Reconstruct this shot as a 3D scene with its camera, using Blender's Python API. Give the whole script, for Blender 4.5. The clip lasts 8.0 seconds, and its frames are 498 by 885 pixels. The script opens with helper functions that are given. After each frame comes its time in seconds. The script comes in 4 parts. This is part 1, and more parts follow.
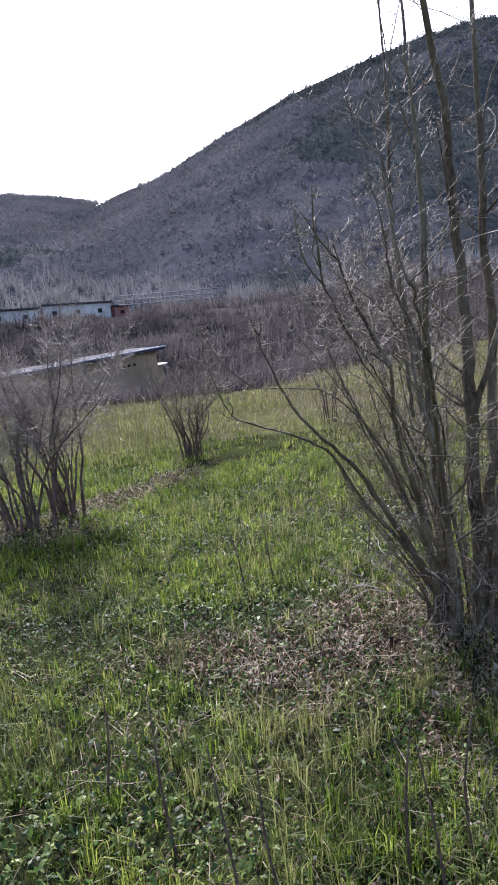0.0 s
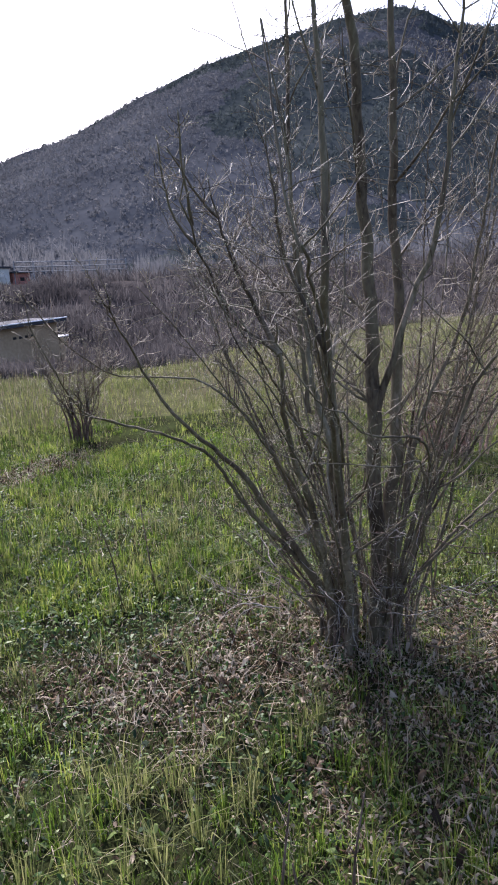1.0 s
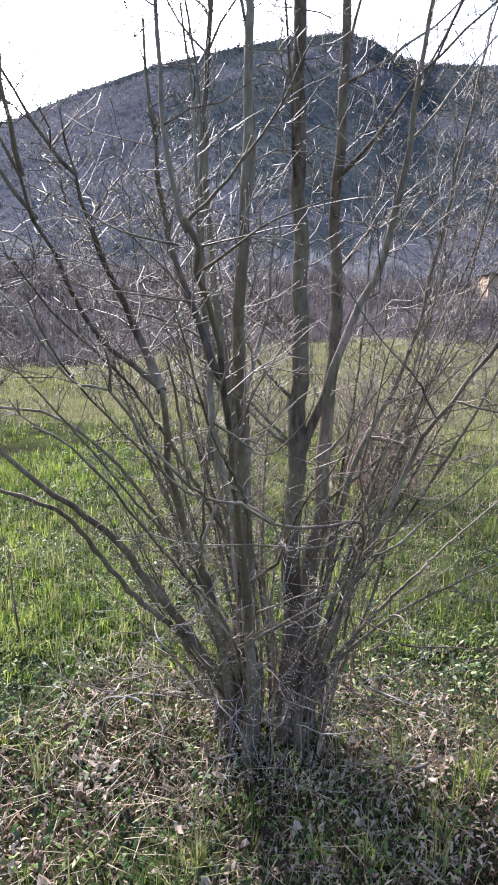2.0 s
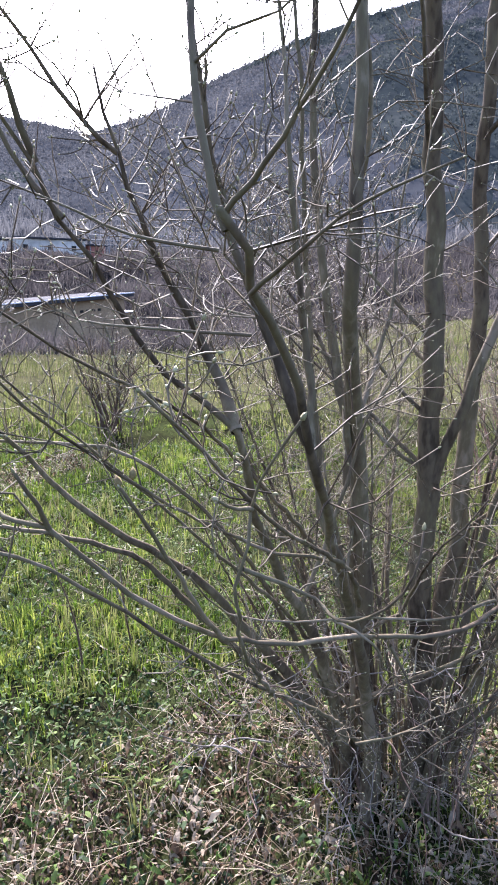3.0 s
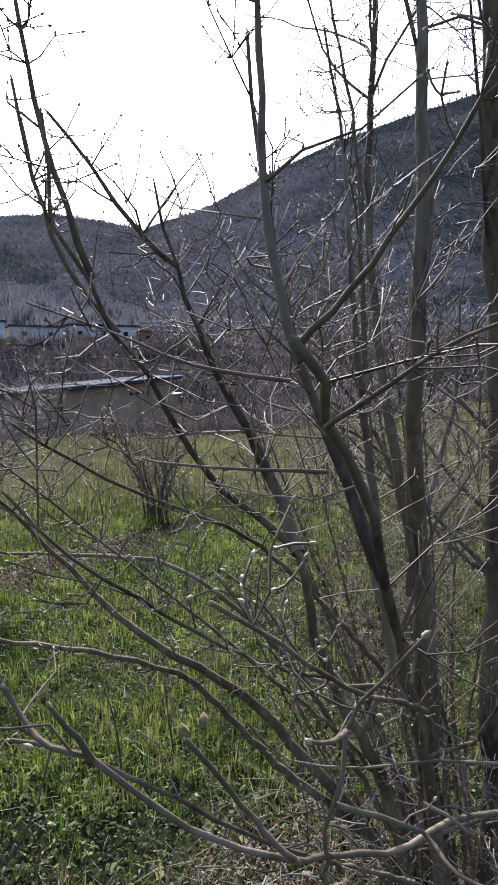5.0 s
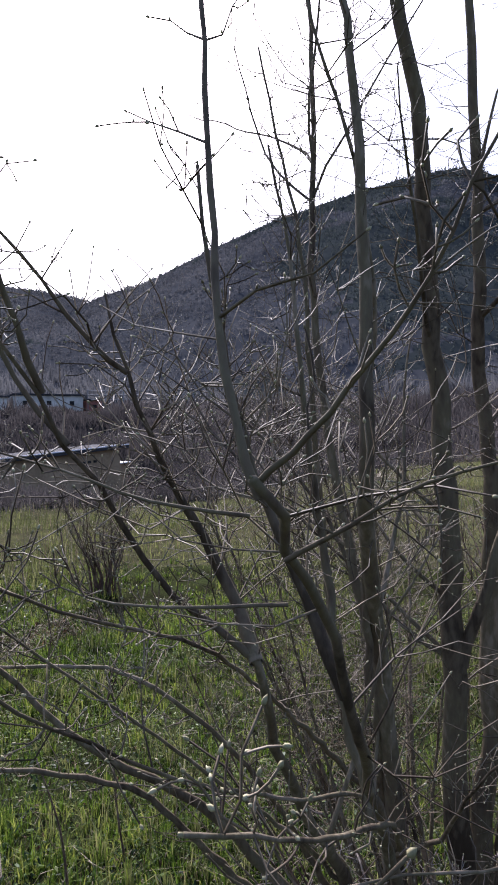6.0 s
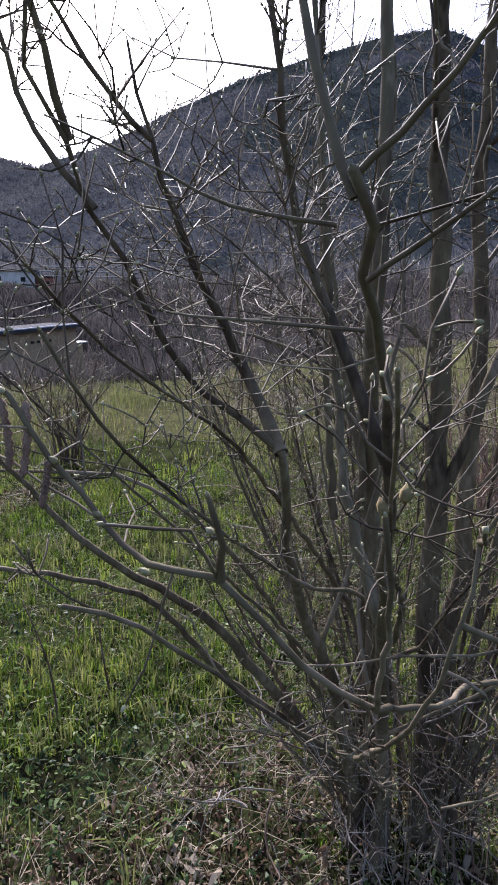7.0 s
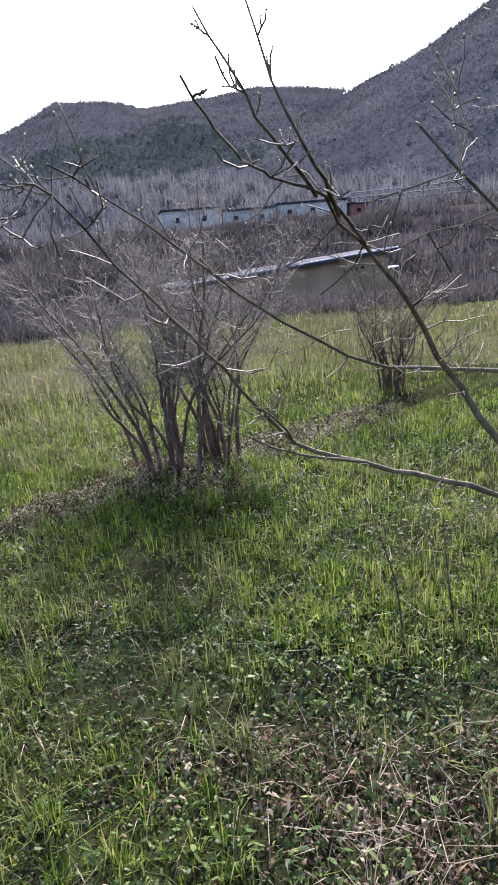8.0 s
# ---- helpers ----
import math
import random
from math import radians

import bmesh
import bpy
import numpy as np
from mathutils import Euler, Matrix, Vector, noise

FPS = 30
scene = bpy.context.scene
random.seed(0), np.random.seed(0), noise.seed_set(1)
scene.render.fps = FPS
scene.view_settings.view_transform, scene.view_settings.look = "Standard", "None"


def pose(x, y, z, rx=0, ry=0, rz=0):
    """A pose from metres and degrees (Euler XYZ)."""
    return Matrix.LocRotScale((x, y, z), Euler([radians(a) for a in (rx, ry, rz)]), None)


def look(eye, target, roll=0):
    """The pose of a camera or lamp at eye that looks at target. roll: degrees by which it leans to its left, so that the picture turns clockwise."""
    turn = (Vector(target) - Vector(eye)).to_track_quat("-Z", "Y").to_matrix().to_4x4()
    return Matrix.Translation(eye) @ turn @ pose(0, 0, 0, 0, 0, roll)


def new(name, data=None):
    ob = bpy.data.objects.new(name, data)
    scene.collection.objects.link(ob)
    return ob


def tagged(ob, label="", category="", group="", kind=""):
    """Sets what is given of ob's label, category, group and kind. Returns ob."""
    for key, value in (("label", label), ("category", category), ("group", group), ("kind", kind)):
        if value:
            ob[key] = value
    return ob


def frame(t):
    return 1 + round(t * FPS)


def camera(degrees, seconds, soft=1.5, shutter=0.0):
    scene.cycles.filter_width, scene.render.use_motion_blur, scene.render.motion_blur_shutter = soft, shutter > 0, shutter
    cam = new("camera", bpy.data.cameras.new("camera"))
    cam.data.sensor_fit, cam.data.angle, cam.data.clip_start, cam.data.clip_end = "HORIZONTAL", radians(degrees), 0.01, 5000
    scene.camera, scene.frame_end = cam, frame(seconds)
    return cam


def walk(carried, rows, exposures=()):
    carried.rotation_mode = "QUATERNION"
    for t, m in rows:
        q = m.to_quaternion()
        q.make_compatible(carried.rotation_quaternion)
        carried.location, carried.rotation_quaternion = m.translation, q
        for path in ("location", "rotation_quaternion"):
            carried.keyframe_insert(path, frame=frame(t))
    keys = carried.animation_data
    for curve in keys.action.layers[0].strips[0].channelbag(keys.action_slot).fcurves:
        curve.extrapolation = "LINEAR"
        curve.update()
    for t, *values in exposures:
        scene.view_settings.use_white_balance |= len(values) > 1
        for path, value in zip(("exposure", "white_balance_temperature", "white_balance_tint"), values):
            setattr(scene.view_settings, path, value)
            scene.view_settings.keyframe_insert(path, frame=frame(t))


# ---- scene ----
# stops by which the clip's own exposure drifts
EXPOSURES = [(t, e, 5850, 22) for t, e in ((0.0, 1.62), (0.5, 1.42), (1.0, 1.52), (1.5, 2.27), (3.0, 2.27), (3.2, 2.25), (3.5, 1.4), (4.0, 1.17), (5.5, 1.32), (5.8, 1.0), (6.0, 1.0), (6.5, 0.06), (7.0, 1.19), (7.3, 1.77), (7.5, 1.79), (8.0, 1.75))]
cam = camera(42.0, 8.0, soft=1.9)
PATH = [
    (0, (0.373, 0.510, 1.628), (0.288, 2.480, 1.293), -5.2),
    (0.3, (0.334, 0.562, 1.669), (0.193, 2.535, 1.378), -3.2),
    (0.5, (0.353, 0.603, 1.669), (0.226, 2.576, 1.369), -3.3),
    (0.8, (0.377, 0.788, 1.615), (0.338, 2.752, 1.238), -2.9),
    (1, (0.509, 0.975, 1.614), (0.704, 2.920, 1.193), -2.5),
    (1.2, (0.597, 1.111, 1.663), (0.892, 3.057, 1.305), -1.9),
    (1.5, (0.658, 1.241, 1.621), (1.092, 3.162, 1.272), 0.7),
    (1.7, (0.674, 1.381, 1.610), (1.156, 3.288, 1.250), 1.9),
    (2.8, (0.782, 1.841, 1.673), (0.812, 3.780, 1.185), 2.1),
    (3, (0.809, 1.879, 1.672), (0.811, 3.824, 1.203), 0.4),
    (3.2, (0.832, 1.890, 1.695), (0.821, 3.869, 1.404), 1.0),
    (3.5, (0.866, 1.917, 1.717), (0.760, 3.901, 1.491), 1.2),
    (3.8, (0.842, 1.969, 1.715), (0.672, 3.951, 1.511), -0.6),
    (4, (0.842, 1.933, 1.720), (0.601, 3.906, 1.499), -2.2),
    (4.2, (0.822, 1.935, 1.718), (0.600, 3.908, 1.476), -2.1),
    (5.5, (0.783, 1.971, 1.710), (0.679, 3.960, 1.521), 0.4),
    (5.8, (0.783, 1.972, 1.728), (0.761, 3.967, 1.594), -1.5),
    (6, (0.778, 1.973, 1.761), (0.800, 3.972, 1.734), -1.0),
    (6.2, (0.756, 1.971, 1.778), (0.711, 3.966, 1.908), -0.2),
    (6.5, (0.746, 1.978, 1.747), (0.782, 3.977, 1.805), -0.1),
    (6.8, (0.712, 1.978, 1.683), (0.812, 3.963, 1.456), 1.3),
    (7, (0.689, 1.985, 1.639), (0.833, 3.943, 1.258), 0.1),
    (7.2, (0.659, 1.987, 1.613), (0.708, 3.932, 1.153), -2.4),
    (7.3, (0.638, 1.992, 1.607), (0.616, 3.941, 1.158), -2.8),
    (7.5, (0.610, 1.991, 1.603), (0.391, 3.921, 1.128), -3.8),
    (7.8, (0.536, 1.987, 1.608), (0.038, 3.849, 1.073), -3.2),
    (8, (0.492, 2.060, 1.580), (-0.266, 3.825, 1.023), -5.0),
]
walk(cam, [(t, look(eye, target, roll)) for t, eye, target, roll in PATH], EXPOSURES)

# ---- world and sun ----
SUN_AZ, SUN_EL = -14.0, 40.0      # degrees from +y towards +x, and above the horizon
world = bpy.data.worlds.new("sky")
scene.world = world
world.use_nodes = True
wn = world.node_tree
sky = wn.nodes.new("ShaderNodeTexSky")
sky.sky_type, sky.sun_disc = "NISHITA", False
sky.sun_elevation, sky.sun_rotation = radians(SUN_EL), radians(SUN_AZ)
sky.air_density, sky.dust_density = 1.0, 3.0
wn.links.new(sky.outputs[0], wn.nodes["Background"].inputs[0])
wn.nodes["Background"].inputs[1].default_value = 0.145
sun = new("sun", bpy.data.lights.new("sun", "SUN"))
sun.data.energy, sun.data.angle, sun.data.color = 4.4, radians(1.2), (1.0, 0.96, 0.90)
sun_dir = Vector((math.sin(radians(SUN_AZ)) * math.cos(radians(SUN_EL)), math.cos(radians(SUN_AZ)) * math.cos(radians(SUN_EL)), math.sin(radians(SUN_EL))))
sun.matrix_world = look(sun_dir * 50, (0, 0, 0))


# ---- materials ----
def surface(name, tones, rough=0.8, grain=40.0, patch=3.0, bump=0.3, bump_size=0.01, through_light=0.0, island=0.0, stretch=(1, 1, 1), spec=0.3):
    """A surface with two scales of variation between its tones; through_light lets light through thin leaves."""
    m = bpy.data.materials.new(name)
    m.use_nodes = True
    t = m.node_tree
    b = t.nodes["Principled BSDF"]
    co = t.nodes.new("ShaderNodeTexCoord")
    mp = t.nodes.new("ShaderNodeMapping")
    mp.inputs["Scale"].default_value = stretch
    t.links.new(co.outputs["Object"], mp.inputs[0])
    fine, broad = t.nodes.new("ShaderNodeTexNoise"), t.nodes.new("ShaderNodeTexNoise")
    for n, sc in ((fine, grain), (broad, patch)):
        n.inputs["Scale"].default_value, n.inputs["Detail"].default_value = sc, 6.0
        t.links.new(mp.outputs[0], n.inputs["Vector"])
    add = t.nodes.new("ShaderNodeMath")
    add.operation = "ADD"
    t.links.new(fine.outputs[0], add.inputs[0])
    stronger = t.nodes.new("ShaderNodeMath")
    stronger.operation, stronger.inputs[1].default_value, stronger.inputs[2].default_value = "MULTIPLY_ADD", 1.9, -0.45
    t.links.new(broad.outputs[0], stronger.inputs[0])
    t.links.new(stronger.outputs[0], add.inputs[1])
    last = add
    if island:
        geo = t.nodes.new("ShaderNodeNewGeometry")
        mul = t.nodes.new("ShaderNodeMath")
        mul.operation, mul.inputs[1].default_value, mul.inputs[2].default_value = "MULTIPLY_ADD", island, -island / 2
        t.links.new(geo.outputs["Random Per Island"], mul.inputs[0])
        plus = t.nodes.new("ShaderNodeMath")
        plus.operation = "ADD"
        t.links.new(add.outputs[0], plus.inputs[0])
        t.links.new(mul.outputs[0], plus.inputs[1])
        last = plus
    half = t.nodes.new("ShaderNodeMapRange")
    half.inputs["From Min"].default_value, half.inputs["From Max"].default_value = 0.65, 1.35
    t.links.new(last.outputs[0], half.inputs[0])
    ramp = t.nodes.new("ShaderNodeValToRGB")
    while len(ramp.color_ramp.elements) < len(tones):
        ramp.color_ramp.elements.new(0.5)
    for i, c in enumerate(tones):
        ramp.color_ramp.elements[i].position = i / (len(tones) - 1)
        ramp.color_ramp.elements[i].color = (*c, 1)
    t.links.new(half.outputs[0], ramp.inputs[0])
    t.links.new(ramp.outputs[0], b.inputs["Base Color"])
    b.inputs["Roughness"].default_value = rough
    b.inputs["Specular IOR Level"].default_value = spec
    if bump:
        bp = t.nodes.new("ShaderNodeBump")
        bp.inputs["Strength"].default_value, bp.inputs["Distance"].default_value = bump, bump_size
        t.links.new(fine.outputs[0], bp.inputs["Height"])
        t.links.new(bp.outputs[0], b.inputs["Normal"])
    if through_light:
        tr, mix = t.nodes.new("ShaderNodeBsdfTranslucent"), t.nodes.new("ShaderNodeMixShader")
        t.links.new(ramp.outputs[0], tr.inputs[0])
        mix.inputs[0].default_value = through_light
        t.links.new(b.outputs[0], mix.inputs[1])
        t.links.new(tr.outputs[0], mix.inputs[2])
        t.links.new(mix.outputs[0], t.nodes["Material Output"].inputs[0])
    return m


BARK = surface("hazel_bark", [(0.044, 0.032, 0.021), (0.098, 0.075, 0.05), (0.12, 0.1, 0.06), (0.205, 0.165, 0.118)], 0.75, 70, 6, 0.7, 0.004, stretch=(1, 1, 0.35), spec=0.12)
TWIG = surface("twig_bark", [(0.046, 0.033, 0.022), (0.098, 0.076, 0.05), (0.19, 0.155, 0.108)], 0.6, 120, 12, 0.3, 0.002, island=0.7, spec=0.14)
# twig bark again, paler and greyer, with the back light put into its colour
BACKLIT_TWIG = surface("backlit_twig_bark", [(0.08, 0.066, 0.054), (0.15, 0.125, 0.105), (0.25, 0.215, 0.185)], 0.6, 120, 12, 0.3, 0.002, island=0.7, spec=0.2)
BUD = surface("bud_scales", [(0.13, 0.11, 0.06), (0.24, 0.22, 0.12), (0.36, 0.33, 0.2)], 0.6, 300, 30, 0.2, 0.001, island=0.6, spec=0.15)
CATKIN = surface("catkin_scales", [(0.09, 0.055, 0.04), (0.19, 0.12, 0.085), (0.29, 0.2, 0.15)], 0.75, 900, 60, 0.7, 0.002)
RED_STEM = surface("young_stem_bark", [(0.04, 0.025, 0.018), (0.085, 0.053, 0.038), (0.16, 0.11, 0.085)], 0.6, 90, 9, 0.4, 0.003, island=0.5, spec=0.2)
SOIL = surface("meadow_soil", [(0.01, 0.01, 0.006), (0.019, 0.022, 0.009), (0.03, 0.038, 0.014)], 0.95, 25, 1.3, 0.8, 0.02, spec=0.0)
FIELD = surface("far_meadow", [(0.03, 0.028, 0.018), (0.05, 0.05, 0.024), (0.075, 0.078, 0.033)], 0.95, 3.0, 0.25, 0.6, 0.05, spec=0.0)
SCRUB = surface("scrub_slope", [(0.02, 0.018, 0.018), (0.032, 0.028, 0.027), (0.05, 0.044, 0.04)], 1.0, 1.2, 0.12, 0.5, 0.2, spec=0.0)
# slope and bare woods: grey-blue distance haze is mixed into the base colours
HAZED_WOODFLOOR = surface("haze_tinted_wooded_slope", [(0.036, 0.038, 0.042), (0.047, 0.049, 0.053), (0.059, 0.06, 0.063)], 1.0, 0.35, 0.03, 0.3, 0.6, spec=0.0)
HAZED_WOODS = surface("haze_tinted_bare_woodland", [(0.072, 0.074, 0.08), (0.092, 0.094, 0.099), (0.115, 0.115, 0.118)], 0.95, 0.15, 0.03, 0, through_light=0.45, island=0.3, spec=0.0)
# evergreens and their floor: green drawn towards blue-grey, haze painted into the tones
HAZED_EVERGREEN_FLOOR = surface("haze_tinted_evergreen_slope", [(0.021, 0.026, 0.027), (0.03, 0.035, 0.035), (0.039, 0.043, 0.042)], 1.0, 0.35, 0.04, 0.3, 0.6, spec=0.0)
HAZED_EVERGREEN = surface("haze_tinted_evergreens", [(0.039, 0.048, 0.049), (0.052, 0.062, 0.061), (0.066, 0.076, 0.073)], 0.9, 0.3, 0.05, 0, through_light=0.45, island=0.3, spec=0.0)
BRUSH = surface("bare_brush", [(0.026, 0.024, 0.025), (0.046, 0.042, 0.042), (0.083, 0.076, 0.074)], 0.9, 1.2, 0.15, 0, through_light=0.45, island=0.5, spec=0.03)
GRASS = surface("grass_blades", [(0.02, 0.033, 0.006), (0.055, 0.1, 0.011), (0.105, 0.16, 0.02), (0.2, 0.225, 0.045)], 0.6, 3.0, 0.8, 0, through_light=0.55, island=0.8, spec=0.12)
TALLGRASS = surface("meadow_grass", [(0.046, 0.056, 0.017), (0.098, 0.115, 0.034), (0.19, 0.19, 0.072)], 0.65, 2.0, 0.3, 0, through_light=0.5, island=0.7, spec=0.12)
WEED = surface("weed_leaves", [(0.012, 0.026, 0.009), (0.034, 0.068, 0.014), (0.075, 0.126, 0.026), (0.17, 0.21, 0.06)], 0.52, 8.0, 1.1, 0, through_light=0.4, island=0.8, spec=0.22)
STRAW = surface("dry_straw", [(0.1, 0.075, 0.045), (0.2, 0.155, 0.095), (0.32, 0.265, 0.18)], 0.6, 20, 3, 0, through_light=0.2, island=0.6)
HUSK = surface("nut_husk_scales", [(0.09, 0.06, 0.03), (0.17, 0.13, 0.06), (0.26, 0.22, 0.11)], 0.75, 400, 60, 0.5, 0.001, spec=0.1)
LITTER = surface("fallen_leaves", [(0.023, 0.014, 0.008), (0.08, 0.047, 0.025), (0.155, 0.102, 0.06), (0.32, 0.265, 0.195)], 0.8, 30, 4, 0.4, 0.004, through_light=0.35, island=0.95, spec=0.18)
DRYWEED = surface("dry_weed_stalks", [(0.16, 0.09, 0.07), (0.28, 0.17, 0.13), (0.4, 0.28, 0.22)], 0.7, 60, 6, 0.2, 0.002, through_light=0.1, island=0.6)
PLASTER = surface("ochre_plaster", [(0.19, 0.135, 0.08), (0.26, 0.185, 0.11), (0.31, 0.23, 0.145)], 0.9, 6, 0.5, 0.3, 0.01)
ROOFING = surface("roof_sheet", [(0.03, 0.03, 0.033), (0.045, 0.045, 0.05), (0.06, 0.06, 0.062)], 0.9, 8, 0.6, 0.2, 0.01, spec=0.05)
METAL_EDGE = surface("roof_edge", [(0.45, 0.46, 0.48), (0.6, 0.6, 0.62), (0.72, 0.72, 0.72)], 0.3, 20, 2, 0.1, 0.005, spec=0.7)
WHITEWASH = surface("weathered_white_wall", [(0.27, 0.25, 0.22), (0.4, 0.375, 0.34), (0.52, 0.49, 0.45)], 0.9, 1.2, 0.3, 0.2, 0.01, spec=0.05)
RUST = surface("rusty_red_paint", [(0.15, 0.05, 0.04), (0.24, 0.09, 0.07), (0.32, 0.14, 0.1)], 0.7, 5, 0.6, 0.2, 0.01)
HOLE = surface("dark_opening", [(0.01, 0.01, 0.01), (0.015, 0.015, 0.015)], 0.9, 5, 1, 0)
GALV = surface("galvanised_steel", [(0.12, 0.12, 0.125), (0.17, 0.17, 0.175), (0.22, 0.22, 0.22)], 0.7, 8, 1, 0, spec=0.1)


# ---- mesh helpers ----
def mesh_object(name, verts, faces, material, parent=None, smooth=False):
    me = bpy.data.meshes.new(name)
    me.from_pydata(verts, [], faces)
    me.materials.append(material)
    if smooth:
        me.polygons.foreach_set("use_smooth", np.ones(len(me.polygons), bool))
    me.update()
    ob = new(name, me)
    ob.parent = parent
    return ob


def part(name, bm, material, parent, label=""):
    me = bpy.data.meshes.new(name)
    bm.to_mesh(me)
    bm.free()
    me.materials.append(material)
    ob = new(name, me)
    ob.parent = parent
    return tagged(ob, label)


def box(bm, lo, hi, bevel=0.0):
    """A box between two corners, with its edges rounded by bevel."""
    r = bmesh.ops.create_cube(bm, size=1.0)
    c, d = (Vector(lo) + Vector(hi)) / 2, Vector(hi) - Vector(lo)
    for v in r["verts"]:
        v.co = Vector((v.co.x * d.x, v.co.y * d.y, v.co.z * d.z)) + c
    if bevel:
        edges = list({e for v in r["verts"] for e in v.link_edges})
        bmesh.ops.bevel(bm, geom=edges, offset=bevel, segments=1, affect="EDGES")
    return bm


class Tubes:
    """Gathers tapered tubes along lines into one mesh."""

    def __init__(self, origin=(0, 0, 0)):
        self.v, self.f, self.o, self.coarse = [], [], Vector(origin), False

    def tube(self, pts, radii, sides=5):
        base, n = len(self.v), len(pts)
        side = None
        for i, p in enumerate(pts):
            d = (pts[min(i + 1, n - 1)] - pts[max(i - 1, 0)]).normalized()
            if side is None:
                side = d.orthogonal().normalized()
            side = (side - d * side.dot(d)).normalized()
            up = d.cross(side)
            for k in range(sides):
                a = 2 * math.pi * k / sides
                self.v.append(tuple(p - self.o + (side * math.cos(a) + up * math.sin(a)) * radii[i]))
        for i in range(n - 1):
            for k in range(sides):
                a, b = base + i * sides + k, base + i * sides + (k + 1) % sides
                self.f.append((a, b, b + sides, a + sides))
        self.v.append(tuple(pts[-1] - self.o + (pts[-1] - pts[-2]).normalized() * radii[-1]))
        tip = len(self.v) - 1
        for k in range(sides):
            self.f.append((base + (n - 1) * sides + k, base + (n - 1) * sides + (k + 1) % sides, tip))

    def bud(self, p, d, long, wide):
        """A rounded, blunt bud that sits at p and looks along d."""
        base = len(self.v)
        s = d.orthogonal().normalized()
        u = d.cross(s)
        q = p - self.o
        self.v.append(tuple(q))
        if self.coarse:
            for k in range(3):
                a = 2 * math.pi / 3 * k
                self.v.append(tuple(q + d * long * 0.45 + (s * math.cos(a) + u * math.sin(a)) * wide * 0.75))
            self.v.append(tuple(q + d * long))
            for k in range(3):
                a, b = base + 1 + k, base + 1 + (k + 1) % 3
                self.f += [(base, b, a), (a, b, base + 4)]
            return
        for up, out in ((0.3, 0.72), (0.62, 0.66)):
            for k in range(4):
                a = math.pi / 2 * k
                self.v.append(tuple(q + d * long * up + (s * math.cos(a) + u * math.sin(a)) * wide * out))
        self.v.append(tuple(q + d * long))
        for k in range(4):
            a, b = base + 1 + k, base + 1 + (k + 1) % 4
            self.f += [(base, b, a), (a, b, b + 4, a + 4), (a + 4, b + 4, base + 9)]

    def object(self, name, material, parent, smooth=True):
        return mesh_object(name, self.v, self.f, material, parent, smooth)


def spline(ctrl, step):
    """Points about step apart on a smooth line through the control points."""
    c = [Vector(p) for p in ctrl]
    c = [c[0] * 2 - c[1]] + c + [c[-1] * 2 - c[-2]]
    out = []
    for i in range(1, len(c) - 2):
        p0, p1, p2, p3 = c[i - 1 : i + 3]
        n = max(2, int((p2 - p1).length / step))
        for k in range(n):
            t = k / n
            out.append(0.5 * (2 * p1 + (p2 - p0) * t + (2 * p0 - 5 * p1 + 4 * p2 - p3) * t * t + (3 * p1 - p0 - 3 * p2 + p3) * t ** 3))
    return out + [c[-2]]


def grow(rng, start, way, long, lift, wobble, n):
    """A twig's line: from start along way, bending up by lift, with small kinks at the nodes."""
    pts, p, d = [start.copy()], start.copy(), way.normalized()
    for _ in range(n):
        d = (d + Vector((rng.gauss(0, wobble), rng.gauss(0, wobble), rng.gauss(0, wobble) + lift / n))).normalized()
        p = p + d * long / n
        pts.append(p.copy())
    return pts


def side_way(rng, d, spread, up):
    """A direction that leaves d at about spread degrees, on a chance side."""
    s = d.orthogonal().normalized()
    s.rotate(Matrix.Rotation(rng.uniform(0, 2 * math.pi), 3, d))
    a = radians(rng.gauss(spread, 10))
    w = d * math.cos(a) + s * math.sin(a)
    w.z += up
    return w.normalized()


